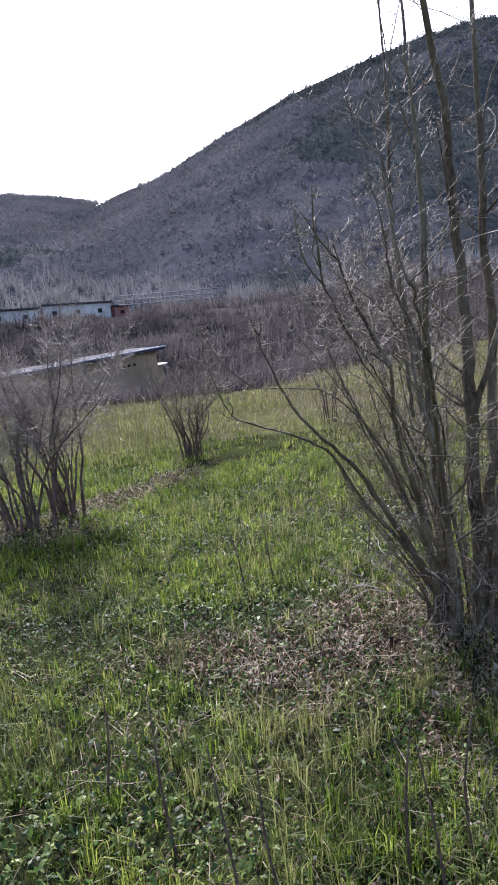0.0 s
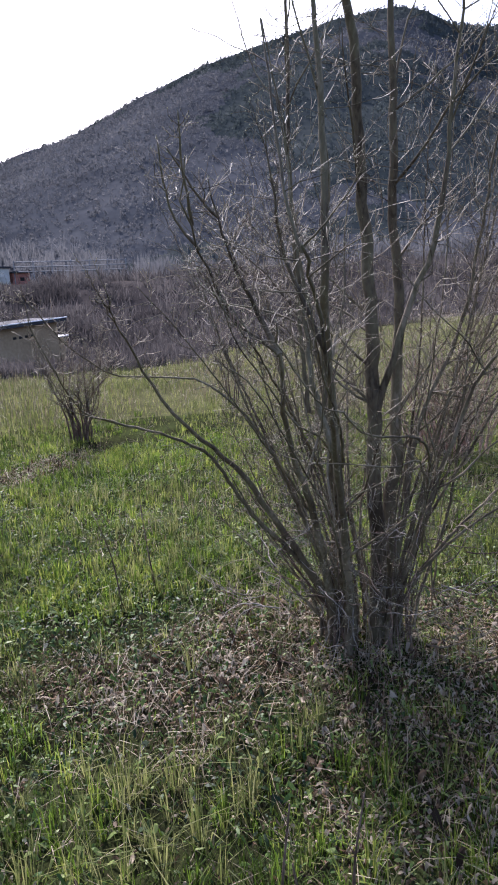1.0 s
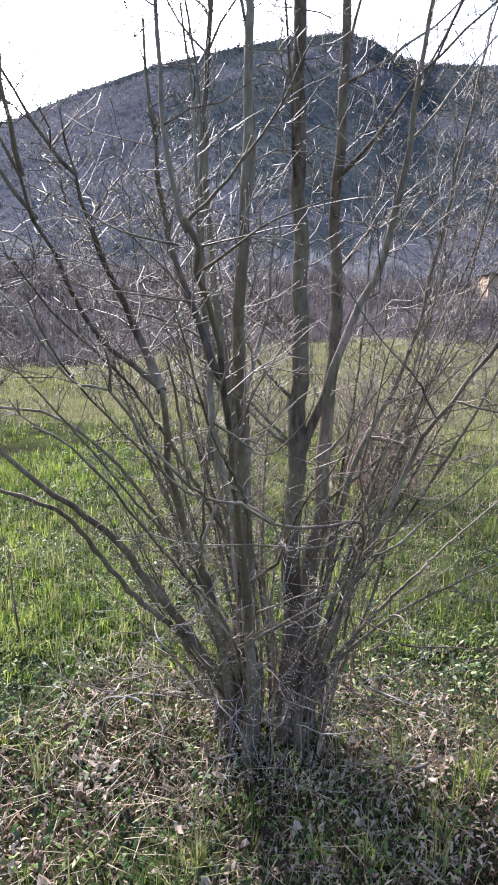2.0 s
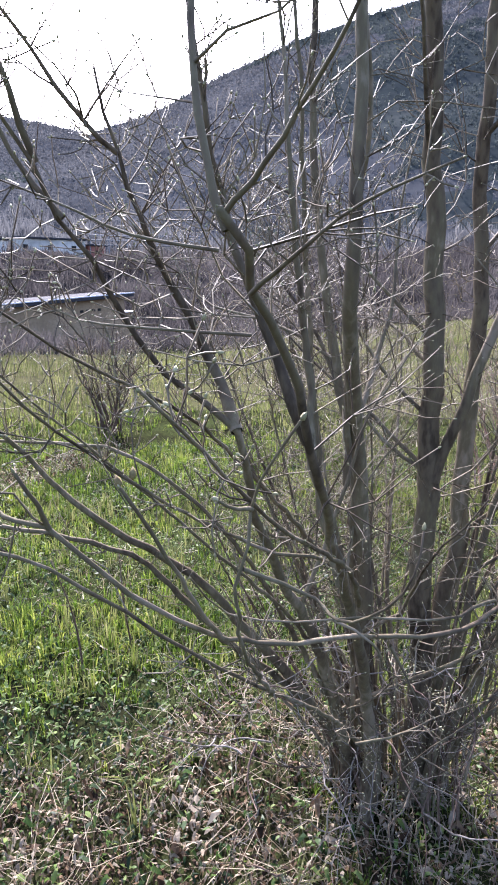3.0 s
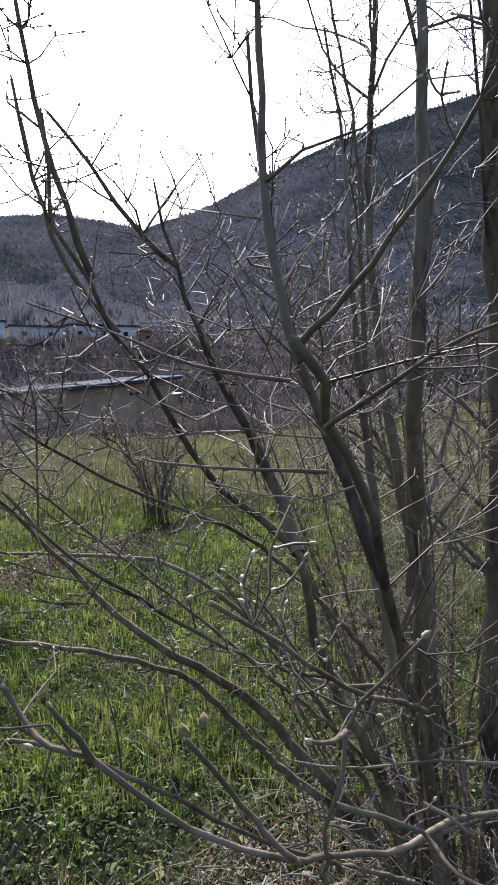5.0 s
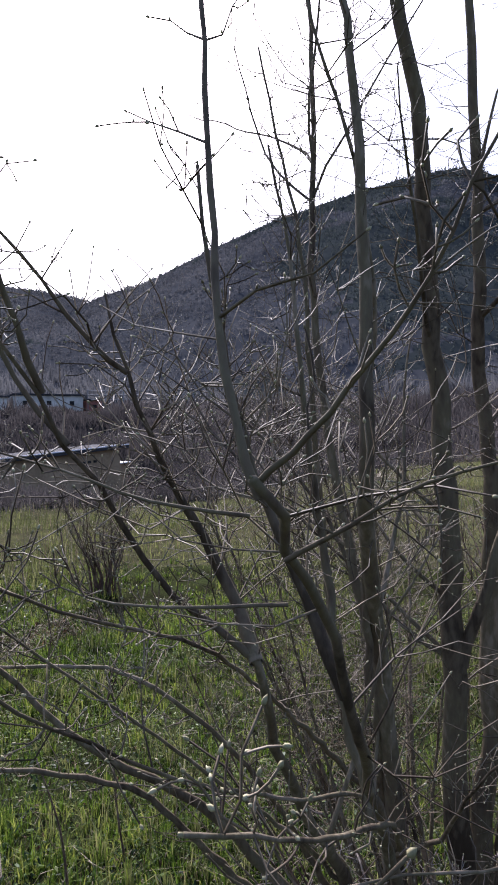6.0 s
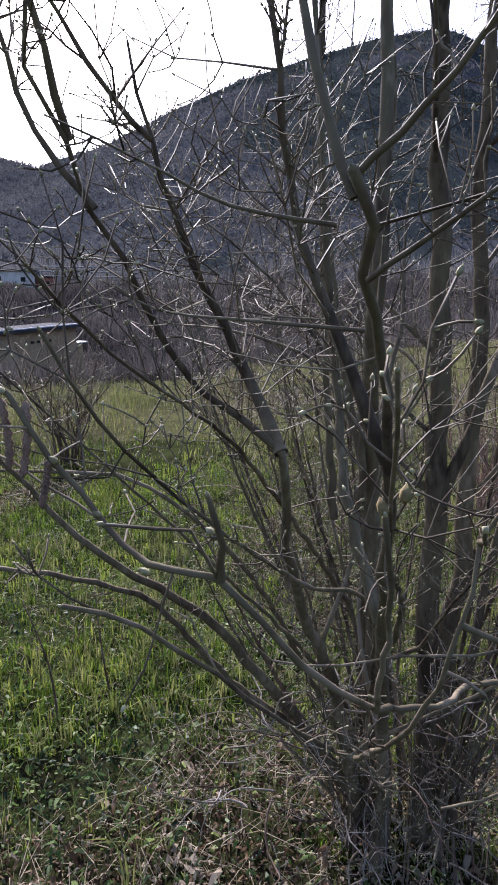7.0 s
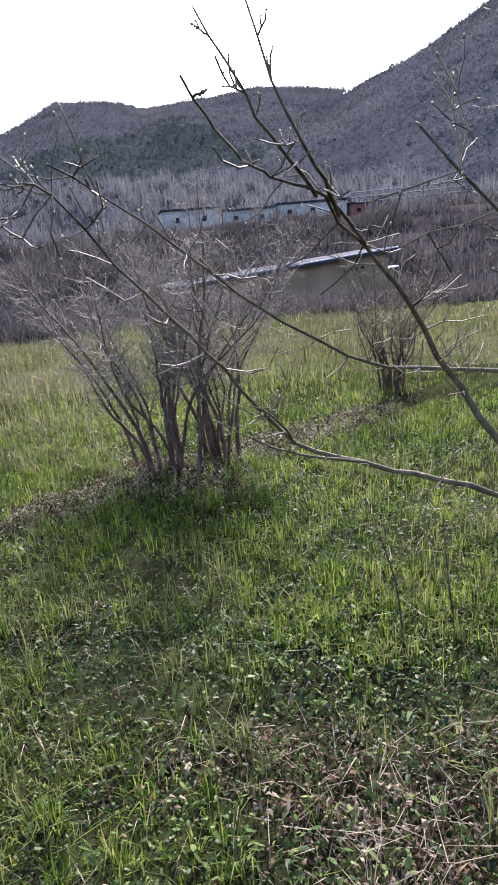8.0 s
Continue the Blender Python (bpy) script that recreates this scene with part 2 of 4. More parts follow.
def clothe(rng, pts, radii, rest, buds, first, count, long, clear=None, thick=0.0028, sub=3, bud_size=1.0, own=(), spread=66, up=0.02, lift=0.6, kink=0.33):
    """Side twigs with their own small twigs and buds along a stem; the first ones go into the meshes of own, one each."""
    n = len(pts)
    for number in range(count):
        twigs = own[number] if number < len(own) else rest
        f = first + (1 - first) * rng.random() ** 0.8
        i = min(int(f * (n - 1)), n - 2)
        d = (pts[i + 1] - pts[i]).normalized()
        L = long * rng.uniform(0.35, 1.15) * (1.15 - 0.6 * f)
        line = grow(rng, pts[i], side_way(rng, d, spread, up), L, lift, kink, max(3, int(L / 0.062)))
        if clear and any(clear(p) for p in line):
            continue
        r = min(radii[i] * 0.6, thick * (0.5 + L * 2.2))
        m = len(line)
        twigs.tube(line, [max(0.0008, r * (1 - 0.6 * k / (m - 1))) for k in range(m)], 3)
        buds.bud(line[-1], (line[-1] - line[-2]).normalized(), 0.009 * bud_size, 0.0032 * bud_size)
        for _ in range(rng.randint(max(0, sub - 1), sub + 2)):
            j = rng.randint(1, m - 2)
            d2 = (line[j + 1] - line[j]).normalized()
            l2 = L * rng.uniform(0.2, 0.55)
            fine = grow(rng, line[j], side_way(rng, d2, 60, 0.1), l2, 0.3, 0.2, 3)
            if clear and any(clear(p) for p in fine):
                continue
            twigs.tube(fine, [max(0.0007, r * q) for q in (0.6, 0.55, 0.48, 0.42)], 3)
            buds.bud(fine[-1], (fine[-1] - fine[-2]).normalized(), 0.008 * bud_size, 0.003 * bud_size)
            if rng.random() < 0.5:
                buds.bud(fine[1], side_way(rng, d2, 60, 0.1), 0.007 * bud_size, 0.0026 * bud_size)
        for j in range(1, m - 1):
            if rng.random() < 0.45:
                buds.bud(line[j], side_way(rng, (line[j + 1] - line[j]).normalized(), 50, 0), 0.008 * bud_size, 0.003 * bud_size)


def taper(pts, r0, r1, power=1.25):
    along = [0.0]
    for a, b in zip(pts, pts[1:]):
        along.append(along[-1] + (b - a).length)
    return [r1 + (r0 - r1) * (1 - d / along[-1]) ** power for d in along]


# ---- the ground, one sheet from the meadow to the ridges ----
EYE = (0.5, 1.5)
RIDGE = [(-180, 2), (-90, 5), (-60, 7), (-43, 9.84), (-40, 10.24), (-36, 12.29), (-32, 12.21), (-29.3, 11.6), (-26.5, 11.84), (-19.5, 12.39), (-15.5, 11.97), (-12.8, 11.4), (-11, 12.2), (-8.8, 12.85),
         (-7, 13.59), (-2, 16.04), (3.4, 18.16), (8.5, 19.5), (14, 20.6), (18.5, 20.96), (20.8, 20.46), (22.7, 19.45), (25, 18.93), (31, 18.46), (45, 14.99), (70, 9), (120, 4), (180, 2)]
RB, RE = [r[0] for r in RIDGE], [r[1] for r in RIDGE]


def ridge_distance(b):
    return 290 + (110 if b < -12.8 else 0) * min(1, max(0, (-12.8 - b) / 2)) + 60 * min(1, max(0, (b - 22.7) / 3))


def ease(a, b, x):
    t = min(1, max(0, (x - a) / (b - a)))
    return t * t * (3 - 2 * t)


def height(x, y):
    dx, dy = x - EYE[0], y - EYE[1]
    r, b = math.hypot(dx, dy), math.degrees(math.atan2(dx, dy))
    front = ease(110, 70, abs(b))
    z = 0.03 * noise.noise((x * 0.7, y * 0.7, 0)) + 0.012 * noise.noise((x * 3, y * 3, 5))
    z += 0.045 * max(0, dx - 3) * ease(8, 30, r) * (1 - ease(60, 90, r))
    left = ease(8, -6, b)
    z -= 2.0 * ease(17, 32, r) * left * front
    z += (5.0 + 2.0 * left) * ease(50, 86, r) * front
    if r > 105:
        top = 1.6 + ridge_distance(b) * math.tan(radians(np.interp(b, RB, RE)))
        s = min(1, (r - 105) / (ridge_distance(b) - 105))
        z = z * (1 - s) + (top - 0.8) * s + 3.5 * s * (1 - s) * 4 * noise.noise((x * 0.02, y * 0.02, 2)) + 1.0 * noise.noise((x * 0.09, y * 0.09, 6))
        if r > ridge_distance(b):
            z = top - (top - 0.0) * ease(ridge_distance(b), ridge_distance(b) * 2.2, r)
    return z


def evergreen_share(x, y, b):
    """Above 0.3 where evergreens take over from the bare woods."""
    return noise.noise((x * 0.015, y * 0.015, 9)) + 0.55 * ease(3, 20, b) + 0.3 * (noise.noise((x * 0.09, y * 0.09, 3)))


def build_ground():
    bearings = [-180 + 4 * i for i in range(24)] + [-84 + 2 * i for i in range(12)] + [-60 + 0.5 * i for i in range(240)] + [60 + 2 * i for i in range(12)] + [84 + 4 * i for i in range(24)]
    radii = [0.0] + [0.5 * 1.045 ** i for i in range(1, 122) if 0.5 * 1.045 ** i < 104] + [105 + 3.2 * i for i in range(98)] + [440, 520, 650, 800, 1000, 1400, 2200, 4000]
    verts, faces, kinds = [(EYE[0], EYE[1], height(*EYE))], [], []
    nb = len(bearings)
    for r in radii[1:]:
        for b in bearings:
            x, y = EYE[0] + r * math.sin(radians(b)), EYE[1] + r * math.cos(radians(b))
            verts.append((x, y, height(x, y)))
    for k in range(nb):
        faces.append((0, 1 + (k + 1) % nb, 1 + k))
        kinds.append(0)
    for i in range(len(radii) - 2):
        for k in range(nb):
            a, b2 = 1 + i * nb + k, 1 + i * nb + (k + 1) % nb
            faces.append((a, b2, b2 + nb, a + nb))
            r, b = radii[i + 1], bearings[k]
            edge = 19 + 14 * ease(-6, 20, b)
            px, py = EYE[0] + r * math.sin(radians(b)), EYE[1] + r * math.cos(radians(b))
            kinds.append(0 if r < 9 else 1 if r < edge or abs(b) > 100 else 2 if r < 100 else 4 if evergreen_share(px, py, b) > 0.3 else 3)
    ob = mesh_object("ground", verts, faces, SOIL, None, True)
    for m in (FIELD, SCRUB, HAZED_WOODFLOOR, HAZED_EVERGREEN_FLOOR):
        ob.data.materials.append(m)
    ob.data.polygons.foreach_set("material_index", kinds)
    return tagged(ob, "uneven meadow ground rising to scrub and wooded hills", "ground", kind="structure")


ground = build_ground()


# ---- the woods on the hills ----
def build_woods():
    """Low trees with ragged crowns of small leaf-free sprays; taller ones break the skyline."""
    rng = random.Random(5)
    bare_v, bare_f, ever_v, ever_f = [], [], [], []
    count = 0
    while count < 36000:
        b = rng.uniform(-50, 48)
        r = math.sqrt(rng.uniform(100 ** 2, 400 ** 2))
        if r > ridge_distance(b) + 6:
            continue
        if count % 17 == 0:
            r = ridge_distance(b) + rng.uniform(-7, 1)
        count += 1
        x, y = EYE[0] + r * math.sin(radians(b)), EYE[1] + r * math.cos(radians(b))
        z = height(x, y) - 0.4
        h = rng.uniform(0.9, 2.0) * (1.4 if rng.random() < 0.05 else 1.0) * (0.65 + 0.35 * min(1, r / 250))
        green = evergreen_share(x, y, b) > 0.3
        v, f = (ever_v, ever_f) if green else (bare_v, bare_f)
        wide = h * rng.uniform(0.34, 0.5)
        for _ in range(12):
            base = len(v)
            a, q = rng.uniform(0, 2 * math.pi), math.sqrt(rng.random())
            up = rng.uniform(0.15, 1.0)
            out = wide * q * (1.0 - 0.75 * up if green else math.sin(math.pi * min(1, 0.18 + 0.8 * up)))
            cx, cy, cz = x + math.cos(a) * out, y + math.sin(a) * out, z + h * up
            t = h * rng.uniform(0.09, 0.19)
            k = rng.uniform(0, math.pi)
            px, py = math.cos(k) * t, math.sin(k) * t
            v += [(cx - px, cy - py, cz - t * rng.uniform(0.2, 0.7)), (cx + px * 0.4, cy - py * 0.3, cz - t * 0.9), (cx + px, cy + py, cz + t * rng.uniform(-0.2, 0.5)), (cx - px * 0.3, cy + py * 0.5, cz + t * rng.uniform(0.6, 1.1))]
            f += [(base, base + 1, base + 2), (base, base + 2, base + 3)]
    tagged(mesh_object("bare_woods", bare_v, bare_f, HAZED_WOODS), "leafless woodland covering the hillsides, haze put into its grey-blue colour", "woodland", kind="stuff")
    tagged(mesh_object("evergreen_woods", ever_v, ever_f, HAZED_EVERGREEN), "dark evergreen trees scattered over the hills, haze put into their colour", "woodland", kind="stuff")


build_woods()


def build_brush(name, label, count, seed, place, tall, material, loose=1.0):
    """Thickets of bare stems: each one a fan of thin tapered shoots."""
    rng = random.Random(seed)
    v, f = [], []
    made = 0
    while made < count:
        b, r = place(rng)
        x, y = EYE[0] + r * math.sin(radians(b)), EYE[1] + r * math.cos(radians(b))
        if noise.noise((x * 0.25, y * 0.25, seed)) < -0.12:
            continue
        made += 1
        z = height(x, y) - 0.05
        h = tall(rng, b, r) * (0.75 + 1.1 * noise.noise((x * 0.2, y * 0.2, seed + 3)))
        for _ in range(16):
            base = len(v)
            a, lean = rng.uniform(0, 2 * math.pi), abs(rng.gauss(0.35, 0.8)) * loose
            l = h * rng.uniform(0.2, 1.0) / (1 + 0.5 * lean)
            w = 0.0035 * h + 0.0005 * r
            kx, ky = x + rng.gauss(0, 0.4 * h * loose), y + rng.gauss(0, 0.4 * h * loose)
            ex, ey = kx + math.cos(a) * lean * l, ky + math.sin(a) * lean * l
            mx, my = kx + (ex - kx) * 0.35, ky + (ey - ky) * 0.35
            v += [(kx - w, ky, z), (kx + w, ky, z), (mx + w * 0.7, my, z + l * 0.55), (mx - w * 0.7, my, z + l * 0.55), (ex, ey, z + l)]
            f += [(base, base + 1, base + 2, base + 3), (base + 3, base + 2, base + 4)]
    return tagged(mesh_object(name, v, f, material), label, "brush", kind="stuff")


build_brush("bramble_thicket", "dull brown bare thicket along the meadow's edge", 3000, 21, lambda g: (lambda b: (b, 17 + 14 * ease(-6, 20, b) + abs(g.gauss(0, 5))))(g.uniform(-55, 45)), lambda g, b, r: 1.1, BRUSH)
build_brush("scrub_bank", "grey-brown leafless scrub on the bank behind the shed", 4000, 22, lambda g: (lambda b: (b, g.uniform(48, 80 + 20 * ease(-12, -6, b))))(g.uniform(-52, 48)), lambda g, b, r: 2.6, BRUSH)

build_brush("roadside_scrub", "low brown scrub along the terrace below the buildings", 500, 24, lambda g: (g.uniform(-34, -8), g.uniform(79, 84)), lambda g, b, r: g.uniform(0.8, 1.6), BRUSH)
# these trees share the haze-tinted woodland colour
build_brush("bare_trees", "leafless trees along the foot of the hills, haze put into their grey", 1500, 23, lambda g: (lambda b: (b, g.uniform(98, 112 + 45 * ease(0, -25, b))))(g.uniform(-52, 46)), lambda g, b, r: g.uniform(3.0, 5.5), HAZED_WOODS, 0.45)


# ---- buildings in the valley ----
def build_shed():
    """A long low shed that runs off at a slant, with a thin projecting roof and four small vents."""
    shed = tagged(new("shed"), "long low ochre shed with a dark overhanging flat roof", "shed")
    a, b = Vector((-15.9, 32.0, 0)), Vector((-6.75, 44.2, 0))
    d = (b - a).normalized()
    shed.matrix_world = Matrix.Translation((b.x, b.y, -1.75)) @ Matrix.Rotation(math.atan2(d.y, d.x), 4, "Z") @ Matrix.Rotation(radians(-3.5), 4, "Y")
    L = (b - a).length
    part("wall", box(bmesh.new(), (-L + 0.4, 0.0, -0.4), (-0.4, 2.7, 2.75), 0.02), PLASTER, shed)
    roof = part("roof", box(bmesh.new(), (-L, -0.5, 2.76), (0, 3.0, 2.98), 0.02), ROOFING, shed, "dark sheet roof")
    part("roof_edge", box(bmesh.new(), (-L - 0.02, -0.56, 2.95), (0.02, -0.503, 3.02), 0.01), METAL_EDGE, roof, "pale metal roof edge")
    for k in range(4):
        part("vent", box(bmesh.new(), (-2.6 - 0.45 * k, -0.03, 2.05), (-2.35 - 0.45 * k, 0.1, 2.2), 0.005), HOLE, shed, "small dark vent opening")
    part("lean_to_wall", box(bmesh.new(), (-0.38, 0.6, -0.4), (0.6, 2.2, 1.7), 0.02), PLASTER, shed)
    part("lean_to_roof", box(bmesh.new(), (-0.38, 0.3, 1.71), (0.8, 2.4, 1.78), 0.02), METAL_EDGE, shed, "pale sheet roof of the lean-to")


build_shed()


def low_building(name, label, b0, b1, r0, r1, tall, material, sink=0.5, depth=4.0, openings=3, category="building"):
    """A low building between two bearings, with a roof slab and dark openings."""
    p = Vector((EYE[0] + r0 * math.sin(radians(b0)), EYE[1] + r0 * math.cos(radians(b0)), 0))
    q = Vector((EYE[0] + r1 * math.sin(radians(b1)), EYE[1] + r1 * math.cos(radians(b1)), 0))
    d = (q - p).normalized()
    L = (q - p).length
    z = min(height(p.x, p.y), height(q.x, q.y)) - sink
    ob = tagged(new(name), label, category)
    ob.matrix_world = Matrix.Translation((p.x, p.y, z)) @ Matrix.Rotation(math.atan2(d.y, d.x), 4, "Z")
    part("wall", box(bmesh.new(), (0, 0, 0), (L, depth, tall), 0.03), material, ob)
    part("roof", box(bmesh.new(), (-0.2, -0.3, tall + 0.004), (L + 0.2, depth + 0.3, tall + 0.22), 0.03), ROOFING, ob, "dark roof slab")
    for k in range(openings):
        x = L * (k + 0.5) / openings
        part("opening", box(bmesh.new(), (x - 0.3, -0.02, tall * 0.45), (x + 0.3, 0.2, tall * 0.7), 0.01), HOLE, ob, "dark window opening")
    return ob


low_building("greenhouse", "long whitewashed low greenhouse on the terrace", -28.6, -24.0, 86, 87, 2.6, WHITEWASH, sink=0.2, openings=2)
low_building("storehouse", "white walled low storehouse with a dark roof", -23.6, -19.4, 87, 88, 2.1, WHITEWASH, sink=0.2, openings=2)
low_building("storehouse", "white walled low storehouse with a dark roof", -19.0, -13.4, 88, 90, 2.3, WHITEWASH, sink=0.1, openings=3)
low_building("tool_shed", "rusty red painted low tool shed", -13.1, -11.8, 90, 91, 1.8, RUST, sink=0.2, openings=1)
low_building("roadside_house", "pale walled small house at the meadow's far side", 31.6, 37, 66, 68, 3.0, PLASTER, openings=2)


def build_guard_rail():
    rail = tagged(new("guard_rail"), "galvanised steel guard rail along the terrace road", "guard rail")
    pts = []
    for k in range(7):
        b = -13 + 1.5 * k
        x, y = EYE[0] + 90 * math.sin(radians(b)), EYE[1] + 90 * math.cos(radians(b))
        pts.append(Vector((x, y, height(x, y) + 0.2)))
    rail.location = pts[0]
    for h in (1.5, 2.1, 2.7):
        t = Tubes(pts[0])
        t.tube([p + Vector((0, 0, h)) for p in pts], [0.07] * len(pts), 6)
        t.object("rail", GALV, rail)
    for p in pts:
        t = Tubes(pts[0])
        t.tube([p - Vector((0, 0, 0.6)), p + Vector((0, 0, 2.85))], [0.06, 0.06], 6)
        t.object("post", GALV, rail)


build_guard_rail()


# ---- the large hazel ----
def near_way(p):
    """The open strip in front of the hazel, kept free of chance twigs."""
    return p.y < 2.32 and 0.0 < p.x < 1.25 and p.z > 1.2


hazel = tagged(new("hazel_shrub"), "large leafless many-stemmed hazel with grey bark and buds", "shrub", "hazel shrubs")
HB = Vector((1.35, 3.73, 0.0))
hazel.location = HB


def close_way(p):
    """The narrower strip for the twigs that reach furthest out."""
    return p.y < 2.2 and 0.0 < p.x < 1.2 and p.z > 1.3


def sparse_way(p):
    """The open strip, and most of the low space on the meadow side."""
    return near_way(p) or (p.x < 1.2 and p.z < 1.35 and p.y < 3.75 and noise.noise((p.x * 4, p.y * 4, p.z * 4)) > -0.22)


def kept_open(p):
    """The near side of the crown, where only the placed branches reach."""
    return (p.y < 2.95 and p.x < 1.6) or (p.x < 0.85 and p.y < 3.5) or p.z < 0.25


def hazel_stem(rng, owner, origin, ctrl, r0, r1, count, long, first=0.3, clear=sparse_way, bark=None, sub=3, thick=0.0028, bud_size=0.62, sides=8, pick=0, spread=66, power=1.25, limbs=0, twig=None, spurs=0.0):
    """One stem with its own limbs, side twigs and buds."""
    slim = 0.003 < r0 < 0.016 and clear is not None
    pts = spline(ctrl, 0.045 if slim else 0.02 if r0 <= 0.003 else 0.07)
    off = rng.uniform(0, 50)
    for i in range(1, len(pts) - 1):
        q, k = pts[i] * 3.5, min(1.0, r0 * 60)
        bend = Vector((noise.noise((q.x + off, q.y, q.z)), noise.noise((q.x, q.y + off, q.z)), 0)) * 0.015 * k
        rough = 0.0011 if slim or r0 <= 0.003 else 0.003
        pts[i] = pts[i] + bend * (0.4 if slim else 1.0) + Vector((rng.gauss(0, rough), rng.gauss(0, rough), 0))
    radii = taper(pts, r0, r1, power)
    if slim:
        for i in range(1, len(pts) - 1):
            side = (pts[i + 1] - pts[i - 1]).orthogonal().normalized()
            side.rotate(Matrix.Rotation(rng.uniform(-0.7, 0.7) + (math.pi if i % 2 else 0), 3, (pts[i + 1] - pts[i - 1]).normalized()))
            pts[i] = pts[i] + side * rng.uniform(0.1, 0.55) * max(0.0012, radii[i])
            radii[i] *= 1.12 if i % 2 else 0.96
    t = Tubes(origin)
    t.tube(pts, radii, sides)
    stem = t.object("stem", bark or BARK, owner)
    tw, bu = Tubes(origin), Tubes(origin)
    bu.coarse = clear is None
    for _ in range(limbs):
        i = int((0.22 + 0.6 * rng.random()) * (len(pts) - 2))
        L = rng.uniform(0.4, 0.95)
        line = grow(rng, pts[i], side_way(rng, (pts[i + 1] - pts[i]).normalized(), 48, -0.05), L, 0.35, 0.11, max(6, int(L / 0.07)))
        if any(kept_open(p) for p in line):
            continue
        limb_radii = taper(line, min(radii[i] * 0.5, 0.0075), 0.0016, 1.0)
        o = Tubes(origin)
        o.tube(line, limb_radii, 5)
        o.object("limb", bark or BARK, stem)
        clothe(rng, line, limb_radii, tw, bu, 0.15, round(14 * L), 0.2, kept_open, 0.0017, 2, bud_size)
    own = [Tubes(origin) for _ in range(pick)]
    clothe(rng, pts, radii, tw, bu, first, count, long, clear, thick, sub, bud_size, own, spread)
    bu.bud(pts[-1], (pts[-1] - pts[-2]).normalized(), 0.009 * bud_size, 0.003 * bud_size)
    for i in range(2, len(pts) - 1):
        if spurs and pts[i].y < 3.3 and pts[i].z > 0.3 and rng.random() < spurs:
            L = rng.uniform(0.018, 0.075)
            line = grow(rng, pts[i], side_way(rng, (pts[i + 1] - pts[i]).normalized(), 62, 0.15), L, 0.5, 0.3, 4)
            q = min(radii[i] * 0.5, 0.0012)
            tw.tube(line, [q, q * 0.9, q * 0.8, q * 0.85, q * 0.7], 4)
            bu.bud(line[-1], (line[-1] - line[-2]).normalized(), 0.0075 * max(bud_size, 0.55), 0.0027 * max(bud_size, 0.55))
    for o in own:
        if o.v:
            o.object("twig", twig or TWIG, stem)
    if tw.v:
        tagged(tw.object("twig_spray", twig or TWIG, stem), kind="stuff")
    tagged(bu.object("bud_sprinkling", BUD, stem), "pale green buds", kind="stuff")
    return stem


rng = random.Random(11)


def bundle(p):
    """Draws the stems together into a tight upright sheaf near the ground."""
    s = 1.0 - 0.12 * ease(0.0, 0.2, p.z) + 0.12 * ease(0.2, 0.7, p.z)
    return Vector((HB.x + (p.x - HB.x) * s, HB.y + (p.y - HB.y) * s, p.z))


def main_stem(ctrl, r0, r1, count, long, first=0.3, **k):
    k.setdefault("pick", 9)
    k.setdefault("sub", 3)
    k.setdefault("limbs", 6 if r0 > 0.017 else 0)
    k.setdefault("thick", 0.0018)
    k.setdefault("spurs", 0.5 if 0.0026 < r0 < 0.02 else 0.0)
    ctrl = [Vector(p) for p in ctrl]
    if ctrl[0].z < 0.03:
        ctrl.insert(1, ctrl[0].lerp(ctrl[1], 0.25) * 1.0)
        ctrl[1].z = min(0.2, ctrl[2].z * 0.5)
    ctrl = [bundle(p) for p in ctrl]
    return hazel_stem(rng, hazel, HB, ctrl, r0 * 0.92, r1 * 0.6, round(count * 1.9), long * 0.88, first, **k)


# the two upright trunks and the fork to one side
main_stem([(1.37, 3.73, -0.05), (1.365, 3.722, 0.342), (1.332, 3.686, 0.786), (1.308, 3.626, 1.326), (1.264, 3.561, 1.889), (1.188, 3.448, 2.419), (1.061, 3.267, 2.918), (0.975, 3.145, 3.339)], 0.046, 0.009, 26, 0.55, power=0.85)
main_stem([(1.42, 3.8, -0.05), (1.44, 3.785, 0.614), (1.472, 3.785, 1.1), (1.461, 3.785, 1.767), (1.427, 3.728, 2.275), (1.393, 3.672, 2.84), (1.382, 3.649, 3.518)], 0.04, 0.008, 26, 0.5, power=0.9)
main_stem([(1.325, 3.615, 1.145), (1.438, 3.557, 1.575), (1.538, 3.496, 1.89), (1.546, 3.432, 2.294), (1.564, 3.366, 2.715), (1.592, 3.299, 3.154)], 0.019, 0.004, 20, 0.45, 0.1)
# stems that lean outwards on the right
main_stem([(1.41, 3.7, -0.05), (1.45, 3.683, 0.467), (1.551, 3.728, 1.044), (1.721, 3.785, 1.371), (1.834, 3.785, 1.823), (1.913, 3.785, 2.332), (2.026, 3.785, 2.953)], 0.02, 0.004, 24, 0.5)
main_stem([(1.4, 3.66, -0.05), (1.449, 3.581, 0.4), (1.591, 3.432, 1.081), (1.681, 3.299, 1.387), (1.785, 3.231, 1.598), (1.887, 3.163, 1.872), (1.964, 3.094, 2.251)], 0.018, 0.004, 24, 0.45)
main_stem([(1.427, 3.672, 0.128), (1.517, 3.557, 0.412), (1.647, 3.432, 0.654), (1.837, 3.299, 0.842), (2.018, 3.163, 1.028)], 0.011, 0.003, 10, 0.3)
main_stem([(1.461, 3.728, 0.128), (1.585, 3.683, 0.388), (1.924, 3.785, 0.671), (2.207, 3.841, 0.874), (2.512, 3.898, 1.055)], 0.011, 0.003, 12, 0.35)
